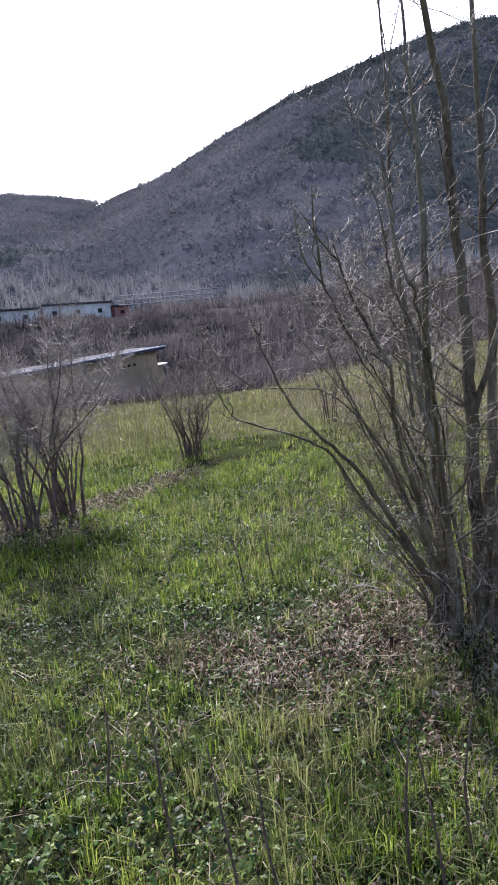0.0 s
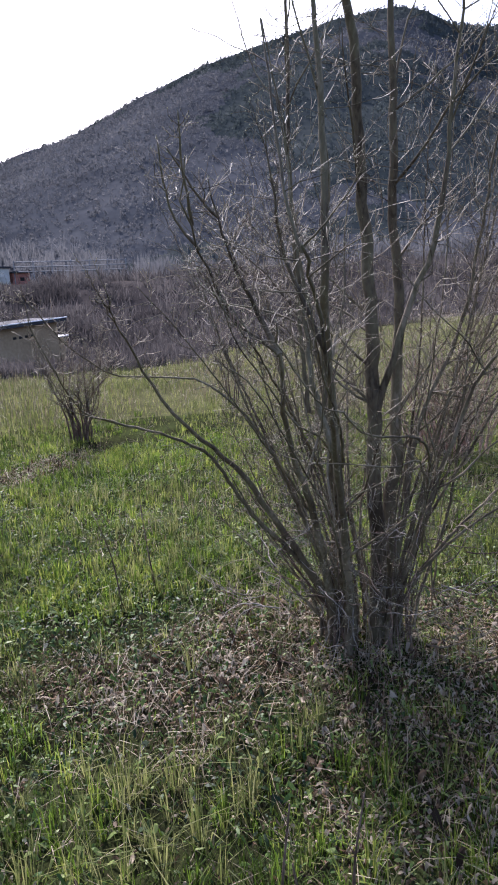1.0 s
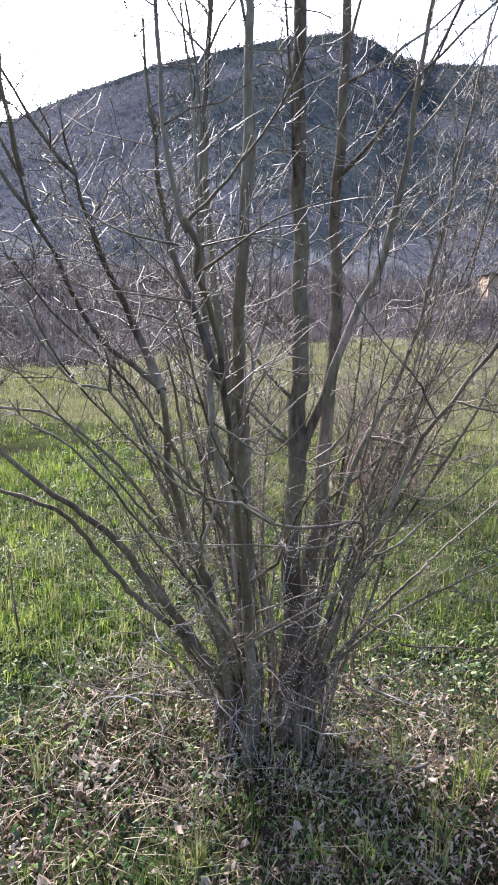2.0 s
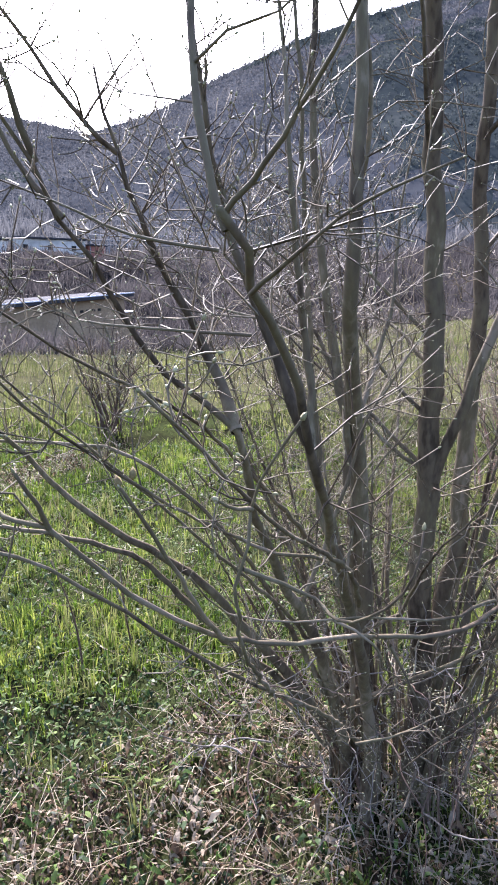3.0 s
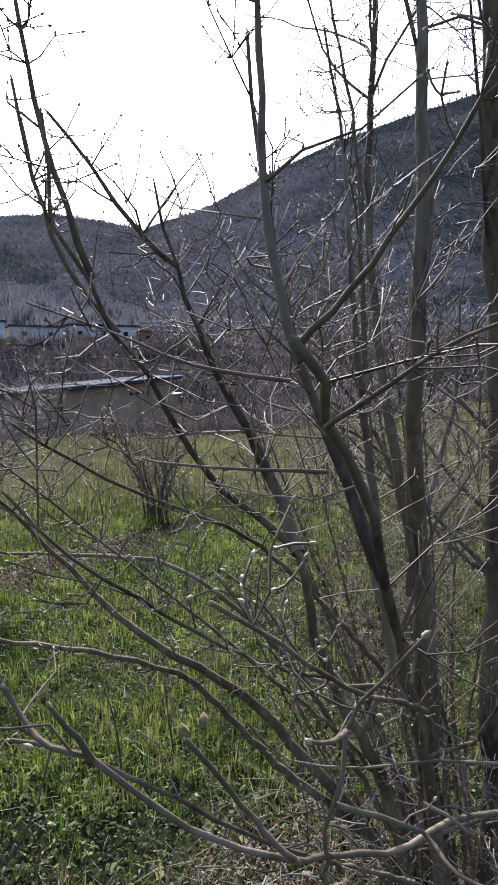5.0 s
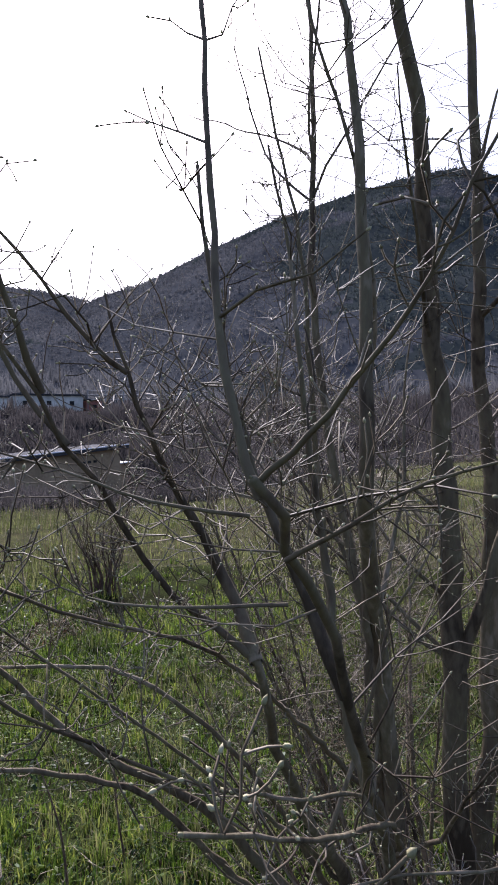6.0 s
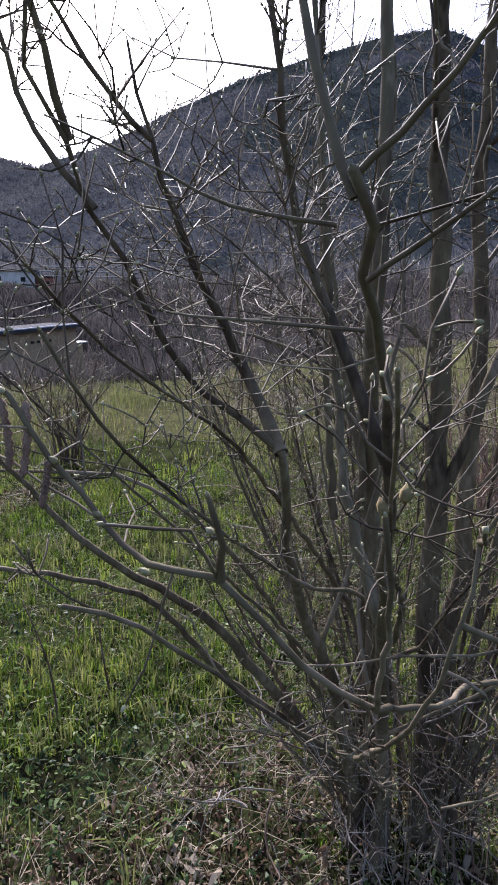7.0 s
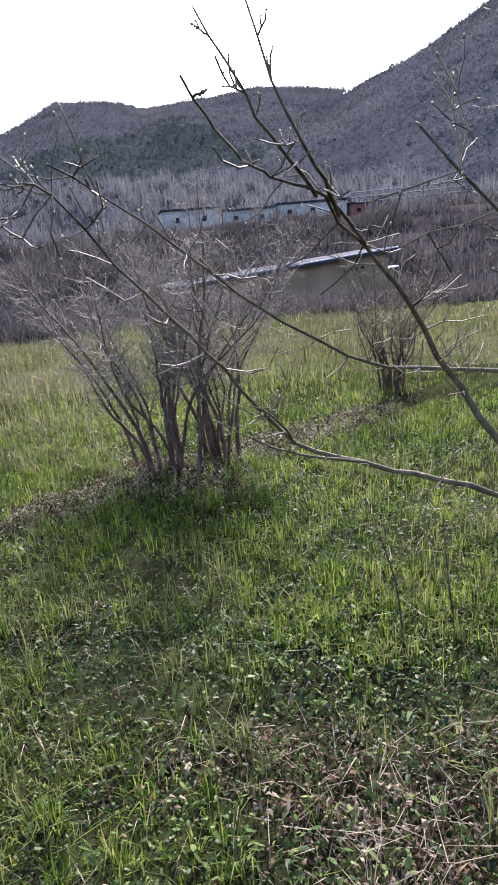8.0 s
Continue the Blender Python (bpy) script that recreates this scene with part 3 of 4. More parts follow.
# the stem that leans to the meadow and then rises straight up
main_stem([(1.18, 3.6, -0.05), (1.135, 3.45, 0.5), (1.06, 3.22, 0.87), (0.995, 3.02, 1.1), (0.93, 2.78, 1.335), (0.9, 2.68, 1.425), (0.866, 2.6, 1.525), (0.838, 2.55, 1.605), (0.81, 2.48, 1.67), (0.785, 2.41, 1.73)], 0.025, 0.0065, 12, 0.35, 0.25)
hazel_stem(random.Random(5), hazel, HB, [(0.79, 2.425, 1.715), (0.773, 2.44, 1.77), (0.764, 2.47, 1.85), (0.758, 2.5, 1.925), (0.753, 2.53, 2.01), (0.748, 2.57, 2.12), (0.742, 2.62, 2.25)], 0.0036, 0.0022, 7, 0.14, 0.3, sub=1, pick=3)
main_stem([(0.81, 2.46, 1.665), (0.85, 2.4, 1.7), (0.89, 2.36, 1.73), (0.94, 2.31, 1.75)], 0.0028, 0.0013, 4, 0.1, 0.4, thick=0.0012, clear=close_way, sub=1, bud_size=0.42)
main_stem([(0.787, 2.42, 1.725), (0.82, 2.38, 1.76), (0.85, 2.34, 1.8), (0.875, 2.3, 1.84), (0.9, 2.27, 1.9)], 0.003, 0.0014, 5, 0.1, 0.4, thick=0.0012, clear=close_way, sub=1, bud_size=0.42)
main_stem([(0.811, 2.47, 1.629), (0.717, 2.44, 1.637), (0.66, 2.45, 1.643), (0.63, 2.45, 1.66)], 0.002, 0.0011, 4, 0.08, 0.4, clear=close_way, sub=1, bud_size=0.42, thick=0.0012)
main_stem([(0.783, 2.446, 1.701), (0.711, 2.447, 1.713), (0.65, 2.43, 1.738), (0.6, 2.41, 1.756)], 0.002, 0.0011, 4, 0.1, 0.4, clear=close_way, sub=1, bud_size=0.42, thick=0.0012)
main_stem([(0.985, 2.99, 1.13), (0.93, 3.03, 1.35), (0.916, 3.07, 1.539), (0.87, 2.996, 1.857), (0.859, 2.996, 2.032), (0.826, 2.967, 2.2)], 0.012, 0.003, 16, 0.3, 0.2)
main_stem([(0.88, 2.63, 1.49), (0.791, 2.663, 1.721), (0.76, 2.606, 1.852), (0.74, 2.6, 2.02)], 0.008, 0.003, 12, 0.25, 0.3)
# upright stems behind it
main_stem([(1.16, 3.78, -0.05), (1.128, 3.65, 0.631), (1.07, 3.448, 1.2), (1.022, 3.448, 1.496), (0.975, 3.448, 1.768), (0.951, 3.448, 2.064), (0.951, 3.448, 2.538), (0.928, 3.448, 3.129)], 0.02, 0.005, 24, 0.45, power=1.0)
main_stem([(1.2, 3.66, -0.05), (1.155, 3.6, 0.63), (1.085, 3.44, 1.199), (1.04, 3.298, 1.476), (0.998, 3.145, 1.706), (1.009, 3.145, 2.112), (0.987, 3.145, 2.382), (0.953, 3.145, 2.945)], 0.034, 0.006, 24, 0.42, power=1.0)
# the forked stem that leans to one side
main_stem([(1.13, 3.7, -0.05), (1.02, 3.42, 0.677), (0.905, 3.18, 1.02), (0.823, 2.98, 1.275), (0.792, 2.809, 1.464), (0.679, 2.84, 1.545), (0.622, 2.8, 1.656), (0.579, 2.72, 1.752), (0.552, 2.64, 1.86), (0.549, 2.58, 1.947)], 0.026, 0.003, 24, 0.3)
main_stem([(0.792, 2.809, 1.464), (0.767, 2.86, 1.529), (0.724, 2.86, 1.623), (0.683, 2.84, 1.7), (0.656, 2.82, 1.765), (0.634, 2.8, 1.841), (0.612, 2.78, 1.938)], 0.011, 0.0025, 18, 0.28, 0.15)
# the low stem that sweeps far out
main_stem([(1.109, 3.587, 0.332), (1.02, 3.145, 1.053), (0.835, 2.854, 1.259), (0.72, 2.606, 1.418), (0.65, 2.5, 1.51), (0.62, 2.42, 1.57), (0.6, 2.36, 1.63)], 0.0085, 0.002, 12, 0.25, 0.3)
main_stem([(1.046, 3.448, 0.94), (0.885, 3.145, 1.222), (0.739, 2.854, 1.46), (0.639, 2.606, 1.579), (0.6, 2.5, 1.63), (0.58, 2.42, 1.67)], 0.0075, 0.002, 12, 0.22, 0.3)
main_stem([(1.169, 3.587, 0.272), (0.965, 2.924, 0.898), (0.821, 2.628, 1.165), (0.75, 2.5, 1.29), (0.7, 2.42, 1.38), (0.65, 2.36, 1.45), (0.61, 2.33, 1.48)], 0.0075, 0.0025, 8, 0.18, 0.4, clear=close_way, bud_size=0.42)
main_stem([(1.501, 3.519, 0.517), (1.347, 3.145, 1.008), (1.186, 2.996, 1.061), (1.008, 2.924, 1.102), (0.887, 2.854, 1.132), (0.781, 2.788, 1.181), (0.729, 2.724, 1.27)], 0.006, 0.002, 16, 0.22, 0.2)
main_stem([(1.21, 3.68, -0.02), (1.12, 3.63, 0.22), (0.92, 3.47, 0.62), (0.72, 3.27, 0.98), (0.56, 3.12, 1.17), (0.475, 3.05, 1.275), (0.424, 2.98, 1.38), (0.382, 2.9, 1.47), (0.356, 2.83, 1.53), (0.346, 2.74, 1.58), (0.34, 2.62, 1.62)], 0.026, 0.002, 20, 0.15, 0.42, sub=1, power=1.2, limbs=2, bud_size=0.35)
main_stem([(0.346, 2.74, 1.58), (0.34, 2.62, 1.62), (0.329, 2.52, 1.63), (0.339, 2.42, 1.64), (0.36, 2.33, 1.652)], 0.0021, 0.001, 5, 0.06, 0.1, sub=0, clear=close_way, bud_size=0.35)
main_stem([(0.343, 2.65, 1.606), (0.353, 2.52, 1.65), (0.34, 2.5, 1.685), (0.325, 2.5, 1.74)], 0.0022, 0.0011, 3, 0.05, 0.2, sub=0, bud_size=0.35)
main_stem([(0.338, 2.6, 1.62), (0.322, 2.5, 1.68), (0.291, 2.5, 1.735)], 0.002, 0.0011, 3, 0.05, 0.2, sub=0, bud_size=0.35)
main_stem([(1.19, 3.7, 0.12), (1.0, 3.55, 0.45), (0.75, 3.34, 0.82), (0.6, 3.16, 1.09), (0.469, 3.05, 1.198), (0.334, 2.95, 1.265), (0.265, 2.9, 1.298), (0.217, 2.85, 1.333), (0.189, 2.76, 1.425), (0.179, 2.7, 1.48), (0.168, 2.64, 1.527), (0.163, 2.56, 1.58), (0.177, 2.47, 1.632), (0.18, 2.44, 1.638)], 0.0155, 0.0013, 24, 0.12, 0.35, sub=1, power=1.3, clear=close_way, bud_size=0.4)
main_stem([(0.217, 2.85, 1.333), (0.228, 2.8, 1.362), (0.22, 2.77, 1.392), (0.205, 2.74, 1.41)], 0.003, 0.0016, 3, 0.06, 0.2, sub=1)
main_stem([(0.3, 2.92, 1.285), (0.22, 2.83, 1.325), (0.17, 2.78, 1.365), (0.15, 2.76, 1.385)], 0.0028, 0.0014, 3, 0.06, 0.3, sub=0)
main_stem([(1.13, 3.64, 0.25), (0.98, 3.4, 0.7), (0.78, 3.15, 1.15), (0.6, 3.04, 1.36), (0.466, 3.0, 1.398), (0.329, 2.95, 1.415), (0.287, 2.9, 1.44), (0.231, 2.8, 1.499), (0.201, 2.74, 1.539), (0.185, 2.66, 1.585), (0.168, 2.55, 1.638), (0.172, 2.48, 1.654)], 0.0105, 0.0013, 22, 0.12, 0.4, sub=1, clear=close_way, bud_size=0.42, thick=0.0016)
main_stem([(1.17, 3.6, 0.3), (0.95, 3.3, 0.85), (0.74, 3.0, 1.2), (0.6, 2.8, 1.42), (0.5, 2.68, 1.56), (0.42, 2.6, 1.66)], 0.0085, 0.0018, 24, 0.18, 0.35, sub=1)
catkin_branch = main_stem([(1.44, 3.58, 0.42), (1.42, 3.3, 0.85), (1.31, 3.0, 1.1), (1.19, 2.78, 1.2), (1.12, 2.67, 1.235), (1.054, 2.61, 1.25), (0.991, 2.585, 1.262), (0.925, 2.51, 1.305), (0.87, 2.41, 1.36), (0.835, 2.385, 1.37), (0.805, 2.35, 1.395), (0.782, 2.318, 1.417), (0.735, 2.26, 1.48), (0.696, 2.226, 1.537), (0.666, 2.235, 1.54), (0.647, 2.25, 1.554), (0.628, 2.247, 1.582), (0.612, 2.246, 1.608), (0.584, 2.262, 1.631), (0.56, 2.288, 1.652)], 0.0064, 0.0015, 0, 0.05, 0.3, bud_size=0.42, power=0.9)
main_stem([(0.84, 2.56, 1.2), (0.82, 2.4, 1.33), (0.806, 2.3, 1.42), (0.804, 2.25, 1.49), (0.811, 2.25, 1.541), (0.822, 2.222, 1.58), (0.836, 2.209, 1.604)], 0.0031, 0.0014, 0, 0.05, bud_size=0.8, spurs=0.15)
main_stem([(0.811, 2.25, 1.541), (0.803, 2.228, 1.549), (0.793, 2.207, 1.561)], 0.0019, 0.0014, 0, 0.03, bud_size=0.8, spurs=0)
main_stem([(0.806, 2.255, 1.5), (0.83, 2.27, 1.483), (0.853, 2.285, 1.465), (0.862, 2.268, 1.461), (0.873, 2.245, 1.47), (0.887, 2.205, 1.499), (0.895, 2.195, 1.525), (0.903, 2.205, 1.545)], 0.0019, 0.001, 2, 0.06, bud_size=0.6, spurs=0.2)
main_stem([(1.03, 3.05, 1.06), (0.985, 2.88, 1.2), (0.928, 2.716, 1.306), (0.86, 2.53, 1.41), (0.81, 2.383, 1.501), (0.78, 2.28, 1.57), (0.755, 2.2, 1.62)], 0.006, 0.0018, 8, 0.12, clear=close_way, sub=1)
# pale dead twigs that hang about the low bough
for a, b in (((0.964, 2.51, 1.295), (1.02, 2.52, 1.2)), ((1.11, 2.65, 1.24), (1.155, 2.9, 0.86)), ((0.95, 2.6, 1.1), (1.12, 2.62, 1.15)), ((0.9, 2.5, 1.33), (1.0, 2.55, 1.22)), ((1.2, 2.85, 0.95), (1.05, 2.9, 0.75))):
    a, b = Vector(a), Vector(b)
    main_stem([a, a.lerp(b, 0.35) + Vector((rng.gauss(0, 0.012), rng.gauss(0, 0.012), 0.01)), a.lerp(b, 0.7) + Vector((rng.gauss(0, 0.012), 0, 0)), b], 0.0021, 0.001, 3, 0.07, bud_size=0.5, sub=1, spurs=0.3)
main_stem([(0.79, 2.325, 1.41), (0.768, 2.24, 1.5), (0.747, 2.18, 1.576)], 0.0022, 0.0018, 0, 0.05, 0.3, bud_size=0.42)
main_stem([(0.696, 2.226, 1.537), (0.694, 2.21, 1.557), (0.691, 2.194, 1.579)], 0.002, 0.0017, 0, 0.05, 0.3, bud_size=0.5)
# thin shoots above the fork
hazel_stem(random.Random(70), hazel, HB, [(0.562, 2.68, 1.81), (0.55, 2.63, 1.875), (0.542, 2.6, 1.939), (0.541, 2.57, 1.986), (0.54, 2.55, 2.036)], 0.0042, 0.0018, 7, 0.13, 0.3, sub=1, pick=3)
hazel_stem(random.Random(71), hazel, HB, [(0.579, 2.72, 1.752), (0.518, 2.72, 1.828), (0.501, 2.7, 1.892), (0.493, 2.68, 1.946), (0.488, 2.66, 2.012)], 0.004, 0.0018, 7, 0.13, 0.3, sub=1, pick=3)
hazel_stem(random.Random(72), hazel, HB, [(0.634, 2.8, 1.841), (0.598, 2.77, 1.873), (0.546, 2.74, 1.946), (0.51, 2.7, 1.994)], 0.0038, 0.0018, 7, 0.13, 0.3, sub=1, pick=3)
# tall thin shoots that rise from the forks
main_stem([(0.98, 3.35, 1.2), (0.92, 3.25, 1.75), (0.9, 3.18, 2.05), (0.85, 3.15, 2.3), (0.82, 3.14, 2.45)], 0.01, 0.003, 12, 0.28, 0.3, pick=4)
main_stem([(1.05, 3.4, 1.2), (1.02, 3.25, 1.75), (1.03, 3.18, 2.0), (0.98, 3.15, 2.3), (0.91, 3.12, 2.5), (0.86, 3.1, 2.8)], 0.01, 0.003, 12, 0.28, 0.3, pick=4)
# stems on the far side and the wands on the open side
for k in range(7):
    a, lean = rng.uniform(-0.3, math.pi + 0.2), rng.uniform(0.12, 0.6)
    tall = rng.uniform(1.7, 3.0) * (1 - 0.3 * lean)
    foot = HB + Vector((math.cos(a) * rng.uniform(0.06, 0.2), math.sin(a) * rng.uniform(0.05, 0.16), -0.04))
    out = Vector((math.cos(a), math.sin(a), 0))
    bend = Vector((rng.gauss(0, 0.06), rng.gauss(0, 0.06), 0))
    main_stem([foot, foot + out * lean * 0.2 * tall + Vector((0, 0, tall * 0.3)) + bend, foot + out * lean * 0.62 * tall + Vector((0, 0, tall * 0.65)), foot + out * lean * 0.85 * tall + Vector((0, 0, tall)) + bend], rng.uniform(0.007, 0.013), 0.0025, 34, 0.4, pick=2)
for k in range(11):
    a, lean = rng.uniform(-0.5, 0.9), rng.uniform(0.1, 0.42)
    tall = rng.uniform(2.6, 3.5) * (1.05 - 0.35 * lean)
    out = Vector((math.cos(a), math.sin(a), 0))
    foot = HB + Vector((rng.uniform(0.02, 0.2), rng.gauss(0, 0.08), -0.04))
    bend = Vector((rng.gauss(0, 0.05), rng.gauss(0, 0.05), 0))
    main_stem([foot, foot + out * lean * 0.1 * tall + Vector((0, 0, tall * 0.2)), foot + out * lean * 0.5 * tall + Vector((0, 0, tall * 0.5)) + bend, foot + out * lean * 0.8 * tall + Vector((0, 0, tall * 0.8)), foot + out * lean * 0.9 * tall + Vector((0, 0, tall)) + bend], rng.uniform(0.006, 0.0105), 0.0025, 30, 0.36, pick=2)
for k in range(4):
    a, lean = rng.uniform(1.2, 2.3), rng.uniform(0.3, 0.7)
    tall = rng.uniform(1.2, 2.1) * (1.1 - 0.3 * lean)
    out = Vector((math.cos(a), math.sin(a), 0))
    foot = HB + Vector((rng.uniform(-0.2, 0.0), rng.uniform(0.0, 0.16), -0.04))
    bend = Vector((rng.gauss(0, 0.08), rng.gauss(0, 0.08), 0))
    main_stem([foot, foot + out * lean * 0.12 * tall + Vector((0, 0, tall * 0.25)), foot + out * lean * 0.5 * tall + Vector((0, 0, tall * 0.55)) + bend, foot + out * lean * tall + Vector((0, 0, tall))], rng.uniform(0.006, 0.01), 0.0025, 30, 0.42, 0.35, sub=3, clear=near_way, pick=2)
for k in range(9):
    a, lean = rng.uniform(2.0, 3.0), rng.uniform(0.2, 0.5)
    tall = rng.uniform(1.5, 2.6)
    out = Vector((math.cos(a), math.sin(a), 0))
    foot = HB + Vector((rng.uniform(-0.22, 0.0), rng.uniform(0.0, 0.16), -0.04))
    bend = Vector((rng.gauss(0, 0.06), rng.gauss(0, 0.06), 0))
    main_stem([foot, foot + out * lean * 0.1 * tall + Vector((0, 0, tall * 0.25)), foot + out * lean * 0.45 * tall + Vector((0, 0, tall * 0.6)) + bend, foot + out * lean * 0.8 * tall + Vector((0, 0, tall))], rng.uniform(0.006, 0.01), 0.002, 26, 0.36, 0.4, sub=3, clear=near_way, pick=3, bark=(BARK, TWIG)[k % 2], twig=(TWIG, BACKLIT_TWIG)[k % 2])
# the sheaf of young shoots at the foot
for k in range(34):
    a, lean = rng.uniform(0, 2 * math.pi), rng.uniform(0.0, 0.3)
    tall = rng.uniform(0.3, 1.3)
    foot = HB + Vector((math.cos(a) * rng.uniform(0.08, 0.27) - 0.02, math.sin(a) * rng.uniform(0.08, 0.24), -0.03))
    out = Vector((math.cos(a), math.sin(a), 0)) * lean
    main_stem([foot, foot + out * 0.3 * tall + Vector((rng.gauss(0, 0.02), rng.gauss(0, 0.02), tall * 0.5)), foot + out * tall + Vector((0, 0, tall))], rng.uniform(0.0025, 0.0055), 0.0015, 2, 0.16, 0.4, sub=1, sides=5, bark=RED_STEM if k % 3 else TWIG, pick=0)

# the tangle of crooked dead twigs low down, in front of the foot
for k in range(120):
    a = rng.uniform(-3.4, -0.3)
    out = Vector((math.cos(a), math.sin(a), 0))
    foot = HB + out * rng.uniform(0.08, 0.62) + Vector((rng.uniform(-0.3, 0.1), 0, rng.uniform(0.16, 0.8)))
    turn = rng.uniform(-1.5, 1.5)
    way = Vector((math.cos(a + turn), math.sin(a + turn), rng.uniform(-0.2, 0.45)))
    line = grow(rng, foot, way, rng.uniform(0.22, 0.6), rng.uniform(-0.2, 0.5), 0.28, 7)
    if any(p.z < 0.1 or p.z > 1.05 or (p.x < 0.75 and p.z > 0.7) or p.y < 2.8 for p in line):
        continue
    main_stem(line, rng.uniform(0.0017, 0.0036), 0.001, 3, 0.12, 0.1, sub=1, sides=5, bark=(TWIG, RED_STEM, BACKLIT_TWIG)[k % 3], twig=BACKLIT_TWIG if k % 2 else TWIG, pick=1, clear=close_way, spurs=0)
# slender stems that fan out low on the meadow side
for k in range(7):
    reach, tall = rng.uniform(0.3, 0.62), rng.uniform(0.75, 1.3)
    foot = HB + Vector((rng.uniform(-0.26, -0.1), rng.uniform(-0.12, 0.1), -0.04))
    back = rng.uniform(-0.25, 0.12)
    main_stem([foot, foot + Vector((-reach * 0.22, back * 0.2, tall * 0.3)), foot + Vector((-reach * 0.6, back * 0.6, tall * 0.64)), foot + Vector((-reach, back, tall))], rng.uniform(0.007, 0.011), 0.002, 10, 0.2, 0.25, sub=1, bark=(RED_STEM, BARK)[k % 2], clear=close_way, pick=3, spurs=0.25)


def catkin(owner, origin, p, long, wide, seed):
    """A hanging catkin: a spindle with rows of raised scales."""
    g = random.Random(seed)
    t = Tubes(origin)
    n = 14
    pts = [Vector(p) + Vector((0.10 * long * math.sin(i / n * 2 + seed), 0.05 * long * math.cos(i / n * 2), -long * i / n)) for i in range(n + 1)]
    t.tube(pts, [wide * (0.35 if i in (0, n) else 0.66 + 0.4 * (i % 2) + g.uniform(-0.06, 0.06)) for i in range(n + 1)], 7)
    return tagged(t.object("catkin", CATKIN, owner), "reddish brown hanging catkin")


for k, (dx, dz, L) in enumerate(((-0.003, -0.001, 0.028), (0.004, -0.002, 0.031), (0.013, -0.026, 0.02))):
    catkin(catkin_branch, HB, (0.612 + dx, 2.246, 1.608 + dz), L, 0.0019, k)
knuckles = Tubes(HB)
for x, y, z, long in ((0.584, 2.262, 1.632, 0.006), (0.612, 2.246, 1.609, 0.005), (0.631, 2.247, 1.58, 0.006), (0.647, 2.25, 1.556, 0.006), (0.668, 2.23, 1.538, 0.0065), (0.693, 2.208, 1.562, 0.005)):
    knuckles.bud(Vector((x, y, z)), Vector((-0.6, -0.3, 0.6)).normalized(), long, 0.0021)
tagged(knuckles.object("swollen_bud", BUD, catkin_branch), "swollen pale green buds", kind="stuff")
husk = Tubes(HB)
for dx, dz in ((0.0, 0.0), (0.006, 0.004)):
    husk.bud(Vector((0.747 + dx, 2.18, 1.576 + dz)), Vector((-0.3 + 60 * dx, 0.0, 1.0)).normalized(), 0.0075, 0.0031)
tagged(husk.object("nut_husk", HUSK, hazel), "shrivelled olive-brown nut husk")


# ---- the other shrubs ----
def clump(name, label, foot, stems, tall, spread, wide, seed, thick, twig_count, twig_long, bark, group="", sub=2, twig_thick=0.0032, start=0.3, fan=50, over=(0, 0), twig=None):
    """A many-stemmed leafless shrub that fans out from its foot."""
    g = random.Random(seed)
    z = height(foot[0], foot[1])
    base = Vector((foot[0], foot[1], z))
    ob = tagged(new(name), label, "shrub", group)
    ob.location = base
    for _ in range(stems):
        a, lean = g.uniform(0, 2 * math.pi), g.uniform(0.05, 1.0) * spread
        h = tall * g.uniform(0.6, 1.0)
        out = Vector((math.cos(a), math.sin(a), 0))
        f = base + Vector((math.cos(a) * wide * g.random(), math.sin(a) * wide * 0.6 * g.random(), -0.04))
        b1, b2 = (Vector((g.gauss(0, 0.03), g.gauss(0, 0.03), 0)) * tall for _ in range(2))
        ctrl = [f, f + out * lean * 0.08 * h + Vector((0, 0, h * 0.2)), f + out * lean * 0.3 * h + Vector((0, 0, h * 0.45)) + b1, f + out * lean * 0.68 * h + Vector((0, 0, h * 0.75)) + b2, f + out * lean * h + Vector((0, 0, h))]
        ctrl = [p + Vector((over[0], over[1], 0)) * ((p.z - f.z) / tall) ** 1.3 for p in ctrl]
        hazel_stem(g, ob, base, ctrl, thick * g.uniform(0.6, 1.2), 0.0025, twig_count, twig_long, start, None, bark, sub, twig_thick, 1.0, 6, 8 if thick > 0.008 else 2, fan, twig=twig)
    return ob


clump("hazel_shrub", "leafless hazel shrub with reddish brown stems in the meadow", (-1.7, 6.62), 13, 2.05, 0.62, 0.2, 31, 0.02, 78, 0.44, RED_STEM, "hazel shrubs", 2, 0.0021, 0.38, 52, (-0.1, -0.05), BACKLIT_TWIG)
clump("hazel_shrub", "leafless hazel shrub with reddish brown stems in the meadow", (-1.98, 6.24), 17, 2.0, 0.85, 0.3, 39, 0.018, 84, 0.44, RED_STEM, "hazel shrubs", 2, 0.0021, 0.34, 56, (-0.25, -0.05), BACKLIT_TWIG)
clump("hazel_shrub", "small upright leafless hazel shrub in tall grass", (-0.78, 9.15), 20, 1.5, 0.5, 0.18, 33, 0.014, 24, 0.35, RED_STEM, "hazel shrubs")
clump("hazel_shrub", "small leafless hazel shrub far out in the meadow", (1.3, 11.5), 12, 1.5, 0.4, 0.14, 34, 0.010, 8, 0.3, RED_STEM, "hazel shrubs")
clump("hazel_shrub", "small leafless hazel shrub far out in the meadow", (3.6, 12.0), 12, 1.4, 0.4, 0.14, 35, 0.009, 8, 0.3, BARK, "hazel shrubs")
clump("dry_weed_clump", "tall reddish brown dry weed stalks in the grass", (3.15, 7.1), 80, 1.35, 0.5, 0.45, 36, 0.0075, 10, 0.25, DRYWEED, "", 1)
